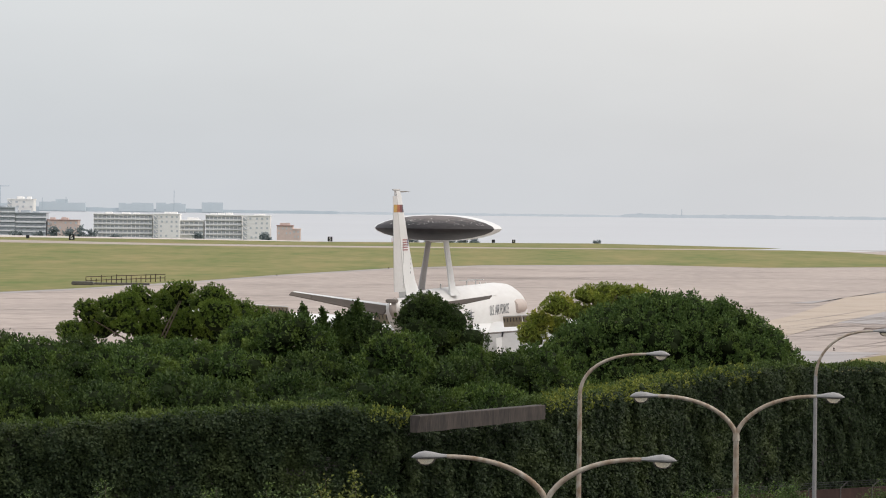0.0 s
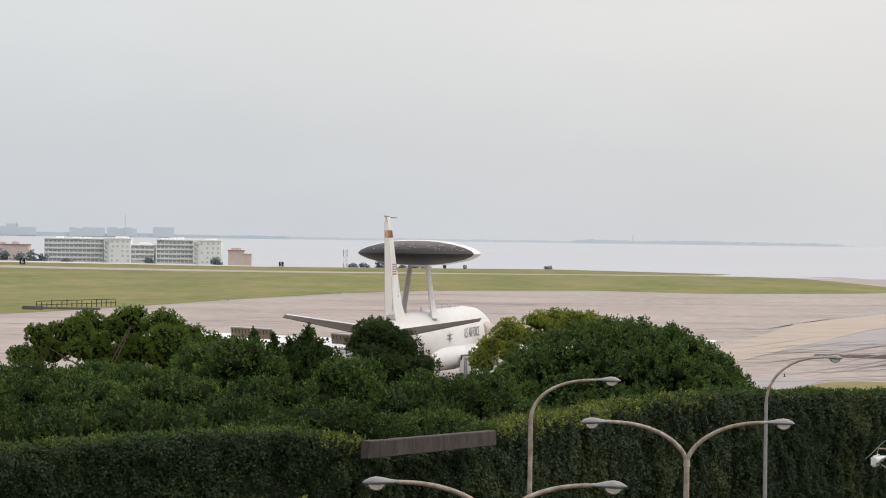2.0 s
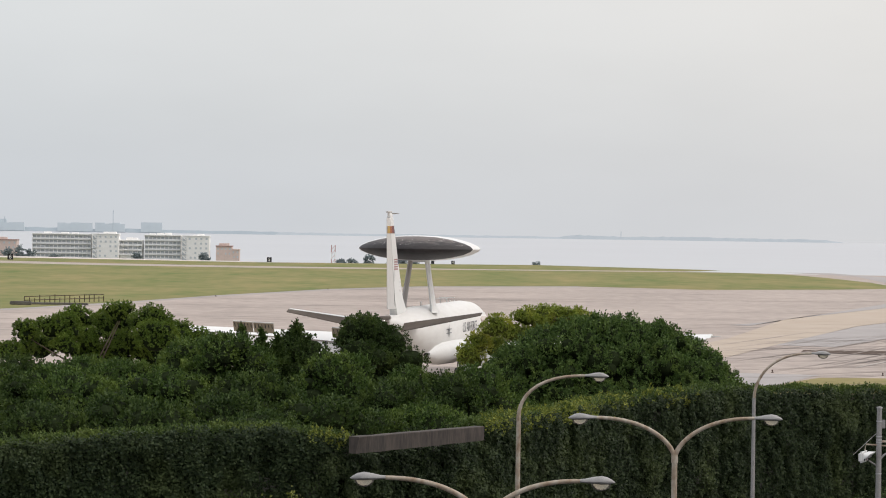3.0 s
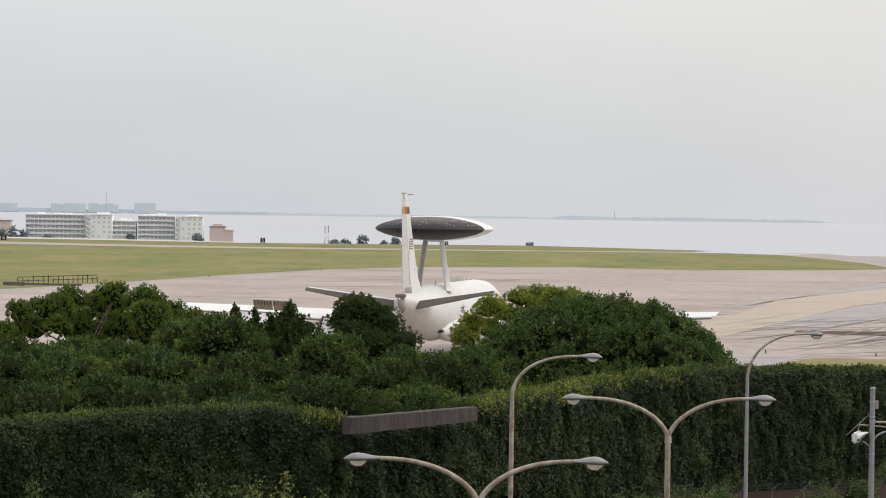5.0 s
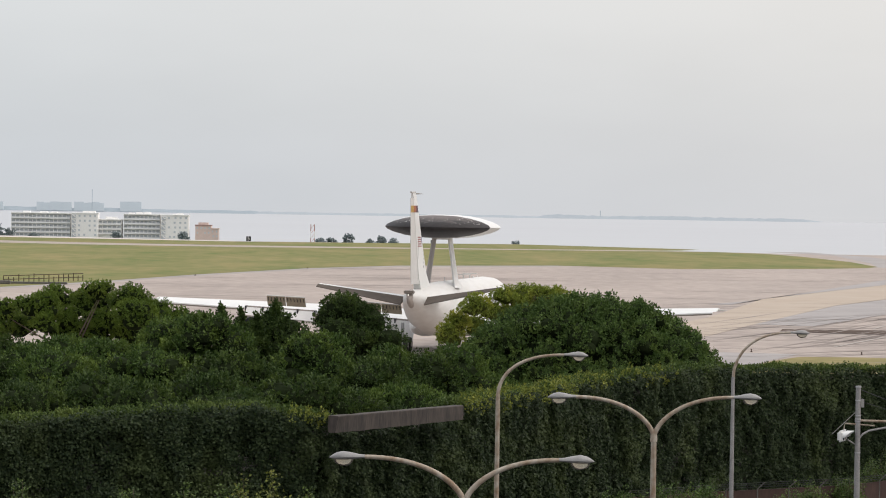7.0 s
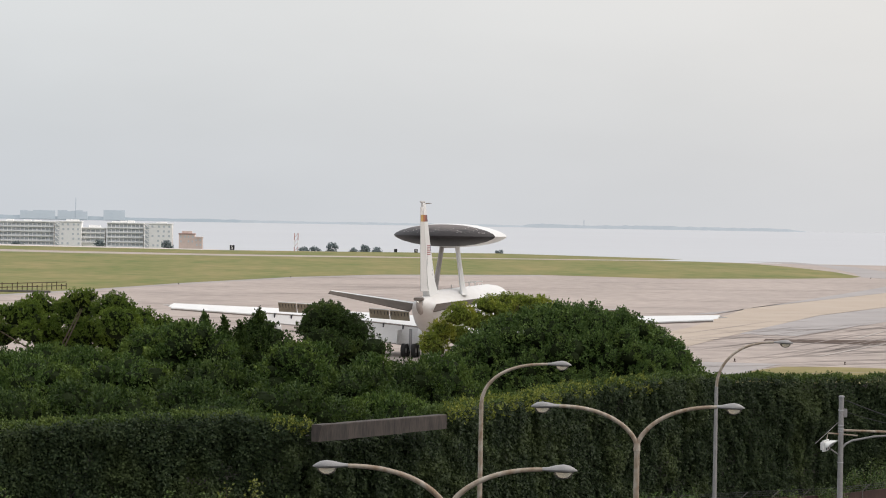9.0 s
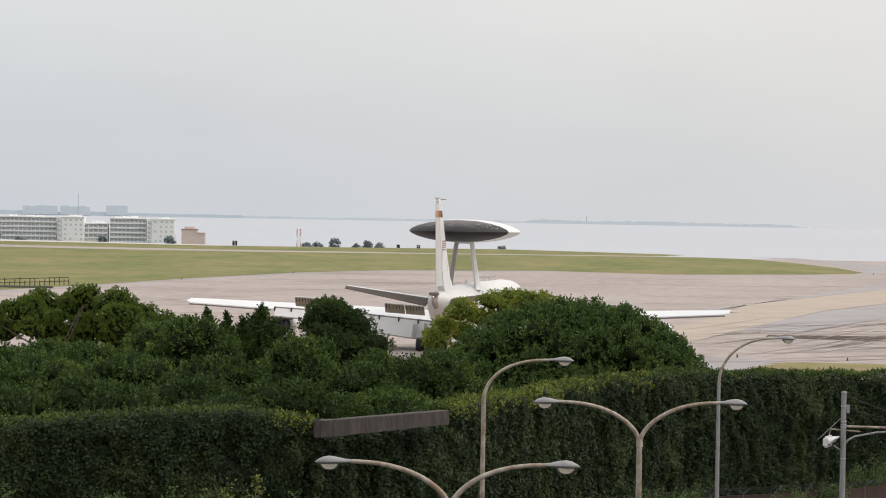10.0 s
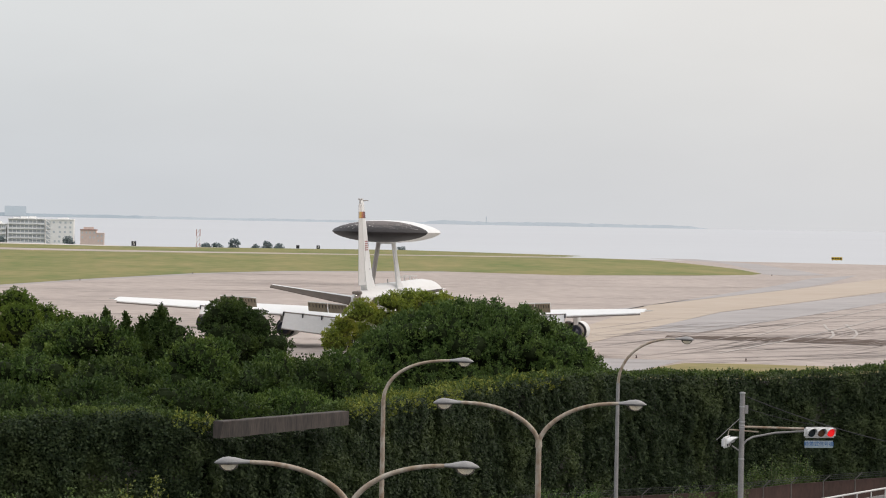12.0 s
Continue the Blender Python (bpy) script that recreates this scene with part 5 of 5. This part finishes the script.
BODY = [(-13.2, 5.13, 4.38, 0.28), (-12.2, 5.23, 3.83, 0.72), (-10.2, 5.28, 2.98, 1.12), (-7.2, 5.48, 2.13, 1.58), (-3.8, 5.63, 1.53, 1.83), (-1.2, 5.68, 1.38, 1.88), (8.8, 5.68, 1.38, 1.88),
        (18.8, 5.68, 1.38, 1.88), (21.8, 5.56, 1.38, 1.83), (23.8, 5.23, 1.43, 1.66), (25.6, 4.63, 1.63, 1.28), (26.8, 3.98, 1.98, 0.82), (27.4, 3.28, 2.53, 0.25)]


def body_ring(y, top, bot, hw, n=28):
    c, h = (top + bot) / 2, (top - bot) / 2
    return [(hw * math.cos(a), y, c + h * math.sin(a)) for a in [2 * math.pi * k / n for k in range(n)]]


def panel(name, corners, thick, mat, parent, label=""):
    """A flat panel with thickness from four corners."""
    c = [Vector(p) for p in corners]
    n = (c[1] - c[0]).cross(c[3] - c[0]).normalized() * thick / 2
    bm = bmesh.new()
    loft(bm, [[p + n for p in c], [p - n for p in c]])
    return part(name, bm, mat, parent, label)


def aircraft():
    th = thing("radar_aircraft", pose(0, 0, 0), "white four-engined radar aircraft with rotating dome taxiing", "aircraft")
    # fuselage
    rings = []
    for (a, b) in zip(BODY, BODY[1:]):
        for k in range(3):
            u = k / 3
            rings.append(body_ring(*[p + (q - p) * u for p, q in zip(a, b)]))
    rings.append(body_ring(*BODY[-1]))
    bm = bmesh.new()
    loft(bm, rings)
    fus = part("fuselage", bm, HULL, th, "white painted fuselage", smooth=True)
    # wing root fairing
    for s in (-1, 1):
        bm = bmesh.new()
        loft(bm, [[(s * (1.35 + w * math.cos(a)), y, zc + hh * math.sin(a)) for a in [2 * math.pi * k / 14 for k in range(14)]]
                  for y, w, zc, hh in ((-4.2, 0.1, 2.2, 0.2), (-2.5, 0.75, 2.2, 0.7), (0, 1.15, 2.2, 0.9), (6, 1.2, 2.15, 0.95), (12, 0.9, 2.1, 0.85), (15, 0.2, 2.1, 0.3))])
        part("wing_fairing", bm, WHITE, th, smooth=True)
    # antennas and small fittings on the spine
    for y, h, w in ((9.5, 0.3, 0.55), (12.5, 0.34, 0.6), (14, 0.14, 0.08), (16, 0.12, 0.1), (5.5, 0.3, 0.06), (1.0, 0.3, 0.05)):
        bm = bmesh.new()
        box(bm, (-0.03, y - 0.12, 5.63), (0.03, y + 0.12, 5.68 + h), 0.01)
        if w > 0.2:
            box(bm, (-w, y - 0.15, 5.68 + h), (w, y + 0.15, 5.73 + h), 0.01)
        part("antenna", bm, LIGHTGREY, fus)
    for s in (-1, 1):
        # cheek fairing near the nose
        bm = bmesh.new()
        loft(bm, [[(s * (1.55 + w * math.cos(a)), y - 1.9, 3.85 + hh * math.sin(a)) for a in [2 * math.pi * k / 14 for k in range(14)]] for y, w, hh in ((20.2, 0.05, 0.2), (20.35, 0.5, 0.52), (21.2, 0.62, 0.60), (23.6, 0.55, 0.55), (25, 0.1, 0.2))])
        part("cheek_fairing", bm, BEIGE, fus, "beige side antenna fairing", smooth=True)
    letters("lettering", "U.S. AIR FORCE", 1.08, TEXT_DARK, fus, Matrix(((0, 0, 1, 1.885), (1, 0, 0, 12.4), (0, 1, 0, 3.8), (0, 0, 0, 1))), stretch=0.92)
    letters("lettering", "U.S. AIR FORCE", 1.08, TEXT_DARK, fus, Matrix(((0, 0, -1, -1.885), (-1, 0, 0, 12.4), (0, 1, 0, 3.8), (0, 0, 0, 1))), stretch=0.92)
    for s in (-1, 1):
        # insignia: star in a bar, on the rear fuselage
        bm = bmesh.new()
        pts = []
        for k in range(10):
            r = 0.52 if k % 2 == 0 else 0.2
            a = math.pi / 2 + k * math.pi / 5
            pts.append((s * 1.9, 2.6 + r * math.cos(a), 3.75 + r * math.sin(a)))
        bm.faces.new([bm.verts.new(p) for p in pts])
        part("insignia", bm, TEXT_DARK, fus)
        bm = bmesh.new()
        for z0, z1 in ((3.86, 3.92), (3.58, 3.64)):
            box(bm, (s * 1.893 - 0.004, 1.5, z0), (s * 1.893 + 0.004, 3.7, z1))
        part("insignia_bar", bm, TEXT_DARK, fus)
        # rear door outline and vent
        bm = bmesh.new()
        box(bm, (s * 1.2 - 0.02, -4.6, 2.15), (s * 1.25 + 0.32, -3.5, 2.35), 0.02)
        part("vent", bm, DARK, fus)
    # tail cone fittings
    bm = bmesh.new()
    box(bm, (-0.36, -13.75, 5.0), (0.36, -13.0, 5.24), 0.05)
    part("tail_fitting", bm, GREYPAINT, fus, "grey boxed tail fitting")
    bm = bmesh.new()
    loft(bm, [[(0.25 * w * math.cos(a), y + 0.35, 4.62 + 0.58 * w * math.sin(a)) for a in [2 * math.pi * k / 12 for k in range(12)]] for y, w in ((-12.9, 1.3), (-13.5, 1.0), (-14.0, 0.6), (-14.1, 0.2))])
    part("tail_cone", bm, TAILGREY, fus, "grey weathered tail cone", smooth=True)
    bm = bmesh.new()
    bmesh.ops.create_icosphere(bm, subdivisions=2, radius=0.04, matrix=Matrix.Translation((0, -13.76, 4.92)))
    part("tail_light", bm, glow("white_tail_light", (1, 0.95, 0.85), 2.0), fus)
    # fin
    bm = bmesh.new()
    fin_rows = [(5.0, -4.2, -12.7, 0.34), (5.7, -5.8, -12.75, 0.30), (6.4, -6.9, -12.85, 0.26), (9.2, -9.1, -13.1, 0.20), (12.2, -11.1, -13.4, 0.12), (12.55, -11.4, -13.4, 0.08)]
    loft(bm, [[(t * k, le + (te - le) * u, z) for u, k in ((0, 0.1), (0.08, 0.55), (0.3, 1), (0.68, 0.85), (0.68, -0.85), (0.3, -1), (0.08, -0.55), (0, -0.1))] for z, le, te, t in fin_rows])
    fin = part("fin", bm, WHITE, th, smooth=True)
    bm = bmesh.new()
    loft(bm, [[(t * 0.78 * k, le + (te - le) * u, z) for u, k in ((0.69, 1), (0.85, 0.55), (1.0, 0.12), (1.0, -0.12), (0.85, -0.55), (0.69, -1))] for z, le, te, t in fin_rows[1:-1]])
    part("rudder", bm, LIGHTGREY, fin, "off-white rudder with panel line")
    bm = bmesh.new()
    tube(bm, [(0, -11.3, 12.5), (0, -9.7, 12.52), (0, -8.6, 12.5)], [0.05, 0.035, 0.012], 6)
    part("probe", bm, GREYPAINT, fin)
    bm = bmesh.new()
    box(bm, (-0.09, -13.35, 12.55), (0.09, -11.7, 12.68), 0.04)
    part("fin_cap", bm, LIGHTGREY, fin)
    STRIPES = ((0.42, 0.26, 0.06), (0.33, 0.10, 0.03), (0.15, 0.03, 0.03), (0.04, 0.03, 0.05))

    def fin_side(y, z):
        """Half thickness of the fin and rudder at a point."""
        for (z0, le0, te0, t0), (z1, le1, te1, t1) in zip(fin_rows, fin_rows[1:]):
            if z <= z1:
                v = (z - z0) / (z1 - z0)
                le, te, t = le0 + (le1 - le0) * v, te0 + (te1 - te0) * v, t0 + (t1 - t0) * v
                u = min(1.0, max(0.0, (y - le) / (te - le)))
                return t * lerp_table([(0, 0.1), (0.08, 0.55), (0.3, 1), (0.68, 0.85), (0.70, 0.78), (0.85, 0.43), (1.0, 0.1)], u)[1] + 0.012
        return 0.1

    def decal(name, y0, y1, z0, z1, s, mat):
        bm = bmesh.new()
        n = 3
        rings = [[(s * fin_side(y, z0), y, z0), (s * fin_side(y, z1), y, z1)] for y in [y0 + (y1 - y0) * k / n for k in range(n + 1)]]
        vs = [[bm.verts.new(p) for p in r] for r in rings]
        for p, q in zip(vs, vs[1:]):
            bm.faces.new((p[0], q[0], q[1], p[1]))
        part(name, bm, mat, fin)

    stripe_mats = [material("fin_stripe", c, 0.5, dark=0.85, scale=3) for c in STRIPES]
    flag_red, flag_blue = material("flag_red", (0.28, 0.09, 0.095), 0.5, dark=0.85, scale=3), material("flag_blue", (0.03, 0.04, 0.15), 0.5, dark=0.85, scale=3)
    for s in (-1, 1):
        for k, m in enumerate(stripe_mats):
            decal("stripe", -13.25 + k * 0.62, -12.64 + k * 0.62, 11.1, 11.62, s, m)
        for k in range(5):
            decal("flag_stripe", -11.3, -9.9, 8.5 + k * 0.17, 8.585 + k * 0.17, s, flag_red)
        decal("flag_field", -9.88, -9.5, 8.8, 9.25, s, flag_blue)
        for k in range(4):
            decal("marking", -9.3 + 0.12 * k, -9.15 + 0.12 * k, 6.9 + 0.3 * k, 7.05 + 0.3 * k, s, TEXT_DARK)
        decal("panel_line", -11.1, -11.04, 5.95, 9.1, s, TEXT_DARK)
    # tailplane
    for s in (-1, 1):
        rows = [(0.5, -7.4, -12.1, 4.52, 0.28), (3.5, -9.7, -12.8, 5.02, 0.18), (6.97, -12.3, -14.3, 5.60, 0.09)]
        bm = bmesh.new()
        loft(bm, [[(s * x, y, z) for x, y, z in airfoil(x, le, le + (te - le) * 0.68, zz, t)] for x, le, te, zz, t in rows])
        stab = part("tailplane", bm, [WHITE], th, smooth=True)
        # drooped grey elevator with a white outer tip
        for x0, x1, m, lb in ((0.9, 5.6, ELEVATOR, "weathered brownish grey elevator"), (5.62, 6.95, ELEVATOR, "weathered brownish grey elevator tip")):
            q = []
            for x in (x0, x1):
                r = lerp_table(rows, x)
                hinge = r[1] + (r[2] - r[1]) * 0.68
                q.append((x, hinge, r[3] + r[4] * 0.45, r[2], r[3], r[4]))
            bm = bmesh.new()
            loft(bm, [[(s * x, hy - 0.01, hz), (s * x, te, zz - 0.46 + 0.047 * x), (s * x, te, zz - 0.53 + 0.05 * x), (s * x, hy - 0.01, zz - t * 0.55)] for x, hy, hz, te, zz, t in q])
            part("elevator", bm, m, stab, lb)
    # wings with flaps down and spoilers up
    for s in (-1, 1):
        bm = bmesh.new()
        loft(bm, [[(s * x, y, z) for x, y, z in airfoil(x, le, le + (te - le) * 0.86, zz, t, tilt=0.07)] for x, le, te, zz, t in WING])
        wing = part("wing", bm, WHITE, th, smooth=True)
        # fixed trailing strip and aileron between and outside the flaps
        for x0, x1, nm in ((8.95, 10.2, "aileron"), (15.6, 21.9, "outer_aileron")):
            a, b = lerp_table(WING, x0), lerp_table(WING, x1)
            bm = bmesh.new()
            loft(bm, [[(s * r[0], r[1] + (r[2] - r[1]) * 0.862, r[3] + r[4] * 0.1 - 0.03 * (r[1] - r[2])), (s * r[0], r[2], r[3] - 0.12), (s * r[0], r[2], r[3] - 0.28), (s * r[0], r[1] + (r[2] - r[1]) * 0.862, r[3] - r[4] * 0.3 - 0.1)] for r in (a, b)])
            ail = part(nm, bm, WHITE, wing)
            bm = bmesh.new()
            loft(bm, [[(s * r[0], r[2] + 0.02, r[3] - 0.20), (s * r[0], r[2] - 0.03, r[3] - 0.21), (s * r[0], r[2] - 0.03, r[3] - 0.30), (s * r[0], r[2] + 0.02, r[3] - 0.31)] for r in (a, b)])
            part("trailing_edge", bm, GREYPAINT, ail)
        bm = bmesh.new()
        tube(bm, [(s * 22.15, -3.4, 3.93), (s * 22.9, -3.7, 3.95)], [0.07, 0.015], 6)
        part("tip_probe", bm, LIGHTGREY, wing)
        for x0, x1, drop, run, lb in ((2.7, 8.85, 1.6, 1.4, "broad lowered inboard flap"), (10.3, 15.4, 0.85, 0.9, "lowered outboard flap")):
            a, b = lerp_table(WING, x0), lerp_table(WING, x1)
            ha, hb = a[1] + (a[2] - a[1]) * 0.88, b[1] + (b[2] - b[1]) * 0.88
            flap = panel("flap", [(s * x0, ha, a[3] - 0.05), (s * x1, hb, b[3] - 0.05), (s * x1, hb - run * 0.85, b[3] - drop * 0.85), (s * x0, ha - run, a[3] - drop)], 0.14, LIGHTGREY, wing, lb)
            n = 4
            for k in range(n + 1):
                u = k / n
                x, h, z = x0 + (x1 - x0) * u, ha + (hb - ha) * u, a[3] + (b[3] - a[3]) * u
                bm = bmesh.new()
                box(bm, (s * x - 0.05, h - 0.4, z - 0.34), (s * x + 0.05, h + 0.3, z + 0.04), 0.02)
                part("flap_track", bm, DARK, flap)
            # solid grey strip: shade of the wing-to-flap gap put into its colour
            panel("flap_gap_shade", [(s * x0, ha + 0.02, a[3] + 0.02), (s * x1, hb + 0.02, b[3] + 0.02), (s * x1, hb - 0.12, b[3] - 0.07), (s * x0, ha - 0.12, a[3] - 0.07)], 0.05, GREYPAINT, flap)
        for x0, x1 in ((4.0, 5.5), (5.56, 7.1), (11.2, 12.6), (12.66, 14.0)):
            a, b = lerp_table(WING, x0), lerp_table(WING, x1)
            ya, yb = a[1] + (a[2] - a[1]) * 0.74, b[1] + (b[2] - b[1]) * 0.74
            za, zb = a[3] + a[4] * 0.38, b[3] + b[4] * 0.38
            sp = panel("spoiler", [(s * x0, ya, za), (s * x1, yb, zb), (s * x1, yb - 0.45, zb + 0.80), (s * x0, ya - 0.45, za + 0.80)], 0.07, LIGHTGREY, wing, "raised spoiler panel")
            panel("inner_face", [(s * x0, ya - 0.06, za), (s * x1, yb - 0.06, zb), (s * x1, yb - 0.50, zb + 0.72), (s * x0, ya - 0.50, za + 0.72)], 0.03, BROWN_BAY, sp, "brown ribbed spoiler underside")
            for k in range(6):
                u = (k + 0.3) / 6
                x, y, z = x0 + (x1 - x0) * u, ya + (yb - ya) * u, za + (zb - za) * u
                bm = bmesh.new()
                loft(bm, [[(s * (x + d), y - 0.10 - 0.42 * v, z + 0.1 + 0.55 * v) for d, v in ((0, 0.45), (0.05, 0.45), (0.05, 1), (0, 1))], [(s * (x + d), y - 0.15 - 0.42 * v, z + 0.1 + 0.55 * v) for d, v in ((0, 0.45), (0.05, 0.45), (0.05, 1), (0, 1))]])
                part("rib", bm, DARK, sp)
        # engines on pylons
        for x in (9.9, 15.9):
            r = lerp_table(WING, x)
            le, z = r[1], r[3] - 1.6
            bm = bmesh.new()
            revolve(bm, [(le + 3.6, 0.55), (le + 3.7, 0.68), (le + 3.2, 0.80), (le + 1.6, 0.86), (le + 0.2, 0.84), (le + 0.15, 0.80)], 24)
            bmesh.ops.translate(bm, verts=bm.verts, vec=(s * x, 0, z))
            eng = part("engine", bm, WHITE, th, "white engine nacelle", smooth=True)
            for a0, a1, ra, rb, m, nm in ((0.16, 0.02, 0.845, 0.83, DARK, "cowl_ring"), (0.05, -0.6, 0.66, 0.58, GREYPAINT, "core_cowl"), (-0.55, -0.9, 0.58, 0.52, DARK, "nozzle")):
                bm = bmesh.new()
                revolve(bm, [(le + a0, ra), (le + (a0 + a1) / 2, (ra + rb) / 2 + 0.01), (le + a1, rb)], 24)
                bmesh.ops.translate(bm, verts=bm.verts, vec=(s * x, 0, z))
                part(nm, bm, m, eng, smooth=True)
            bm = bmesh.new()
            revolve(bm, [(le - 0.905, 0.5), (le - 0.93, 0.3), (le - 1.3, 0.03)], 16)
            bmesh.ops.translate(bm, verts=bm.verts, vec=(s * x, 0, z))
            part("exhaust", bm, material("exhaust_dark", (0.02, 0.025, 0.05), 0.4, dark=0.7, scale=3), eng)
            bm = bmesh.new()
            loft(bm, [[(s * x + w * k, y, zz) for y, k in ((le + 2.6, 0.2), (le + 1.6, 1), (le - 1.2, 1), (le - 2.4, 0.2), (le - 1.2, -1), (le + 1.6, -1))] for zz, w in ((z + 0.6, 0.14), (r[3] + 0.05, 0.17))])
            part("pylon", bm, LIGHTGREY, eng)
            bm = bmesh.new()
            revolve(bm, [(le + 1.5, 0.05), (le + 1.2, 0.24), (le - 0.2, 0.27), (le - 0.7, 0.2)], 14)
            bmesh.ops.translate(bm, verts=bm.verts, vec=(s * (x - 0.75), 0, z + 0.62))
            part("side_pod", bm, GREYPAINT, eng, smooth=True)
    # landing gear
    for gx, gy, ln in ((-3.35, 1.2, 2.0), (3.35, 1.2, 2.0), (0, 22.0, 1.4)):
        bm = bmesh.new()
        tube(bm, [(gx, gy, 0.5), (gx, gy, ln + 0.3)], 0.13, 10)
        gear = part("landing_gear", bm, STEEL, th)
        for dx in (-0.42, 0.42):
            for dy in ((-0.7, 0.7) if gx else (0.0,)):
                bm = bmesh.new()
                r = 0.56 if gx else 0.48
                revolve(bm, [(-0.18, r * 0.55), (-0.18, r * 0.9), (-0.1, r), (0.1, r), (0.18, r * 0.9), (0.18, r * 0.55)], 22, "x")
                wheel = part("wheel", bm, RUBBER, gear, at=pose(gx + dx, gy + dy, r))
                WHEELS.append(wheel)
                bm = bmesh.new()
                revolve(bm, [(-0.19, r * 0.2), (-0.17, r * 0.54), (0.17, r * 0.54), (0.19, r * 0.2)], 12, "x")
                part("hub", bm, LIGHTGREY, wheel)
        if gx:
            panel("gear_door", [(gx + 0.9 * (1 if gx > 0 else -1), gy - 1, 2.2), (gx + 0.9 * (1 if gx > 0 else -1), gy + 1, 2.2), (gx + 1.0 * (1 if gx > 0 else -1), gy + 1, 1.1), (gx + 1.0 * (1 if gx > 0 else -1), gy - 1, 1.1)], 0.05, WHITE, gear)
    # dome struts
    for s in (-1, 1):
        bm = bmesh.new()
        rows = [(5.2, 1.25, 0.62, 0.30), (5.75, 1.12, 0.42, 0.16), (7.5, 0.86, 0.36, 0.135), (9.4, 0.58, 0.34, 0.13)]
        loft(bm, [[(s * x + w * math.cos(a), -0.2 + c * math.sin(a), z) for a in [2 * math.pi * k / 12 for k in range(12)]] for z, x, c, w in [(z, x, c * 1.6, w * 1.25) for z, x, c, w in rows]])
        # port strut has its shade in the colour, starboard stays white
        part("dome_strut", bm, STRUT_SHADED if s < 0 else WHITE, th, smooth=True)
    # rotating dome
    bm = bmesh.new()
    prof = [(-0.86, 0.25), (-0.88, 1.2), (-0.80, 2.2), (-0.64, 3.1), (-0.42, 3.9), (-0.2, 4.38), (0.0, 4.57), (0.2, 4.4), (0.44, 3.9), (0.68, 3.1), (0.86, 2.2), (0.95, 1.2), (0.97, 0.25)]
    revolve(bm, prof, 72, "z")
    for k in (-1, 1):
        bmesh.ops.bisect_plane(bm, geom=bm.verts[:] + bm.edges[:] + bm.faces[:], plane_co=(0, 1.57 * k, 0), plane_no=(0, 1, 0))
    dome = part("rotodome", bm, [DOMEBLACK, WHITE], th, "black and white weathered rotating radar dome", smooth=True, at=pose(0, 0, 9.95))
    for p in dome.data.polygons:
        p.material_index = 1 if abs(p.center.y) < 1.56 or p.center.z < -0.83 else 0
    bm = bmesh.new()
    revolve(bm, [(-1.0, 0.5), (-0.86, 0.9), (-0.8, 0.95)], 20, "z")
    part("hub", bm, LIGHTGREY, dome)
    rng = random.Random(12)
    for k in range(190):
        a, r = rng.uniform(0, 2 * math.pi), 4.3 - 1.6 * rng.random() ** 1.6
        if abs(r * math.sin(a)) < 1.8:
            continue
        z = lerp_table(sorted([(q, h) for h, q in prof[6:]]), r)[1] + 0.006
        bm = bmesh.new()
        w, l = rng.uniform(0.012, 0.03), rng.uniform(0.06, 0.3)
        slope = -0.28
        da = rng.uniform(-0.6, 0.6)
        d, t = Vector((math.cos(a + da), math.sin(a + da), slope * math.cos(da))), Vector((-math.sin(a + da), math.cos(a + da), 0))
        c = Vector((r * math.cos(a), r * math.sin(a), z))
        bm.faces.new([bm.verts.new(c + d * u * l + t * v * w + Vector((0, 0, 0.012))) for u, v in ((-0.5, -1), (0.5, -1), (0.5, 1), (-0.5, 1))])
        part("paint_chip", bm, BELLY, dome)
    return th, dome


WHEELS = []
PLANE, DOME = aircraft()
TAXI = [(0.0, -0.37, 241.5, 13.1), (0.5, 0.29, 243.4, 12.2), (1.0, 0.84, 245.3, 11.7), (1.5, 1.34, 247.2, 11.38), (2.0, 1.83, 249.1, 11.0), (2.5, 2.31, 251.0, 10.75), (3.0, 2.75, 252.8, 10.7),
        (3.5, 3.24, 254.7, 10.75), (5.5, 4.87, 261.9, 11.45), (6.0, 5.34, 263.7, 11.7), (6.5, 5.85, 265.5, 11.82), (7.0, 6.37, 267.2, 11.9), (9.0, 8.46, 274.1, 11.8), (9.5, 8.98, 275.8, 11.88),
        (10.0, 9.55, 277.5, 11.92), (10.5, 10.03, 279.1, 11.9), (11.0, 10.57, 280.8, 11.95), (11.5, 11.1, 282.4, 12.05), (12.0, 11.62, 284.0, 12.1)]


def motions():
    """The aircraft taxis away, its dome turns slowly and its wheels roll."""
    walk(PLANE, [(t, pose(x, y, 0, 0, 0, -h)) for t, x, y, h in TAXI])
    walk(DOME, [(t, pose(0, 0, 9.95, 0, 0, 4.0 - 1.27 * t)) for t in (0.0, 3.0, 6.0, 9.0, 12.0)])
    for w in WHEELS:
        x, y, z = w.location
        # 3.6 m/s and a tyre of 0.56 m: turned in steps under a quarter turn
        walk(w, [(k * 0.2, pose(x, y, z, -73.0 * k)) for k in range(61)])


motions()
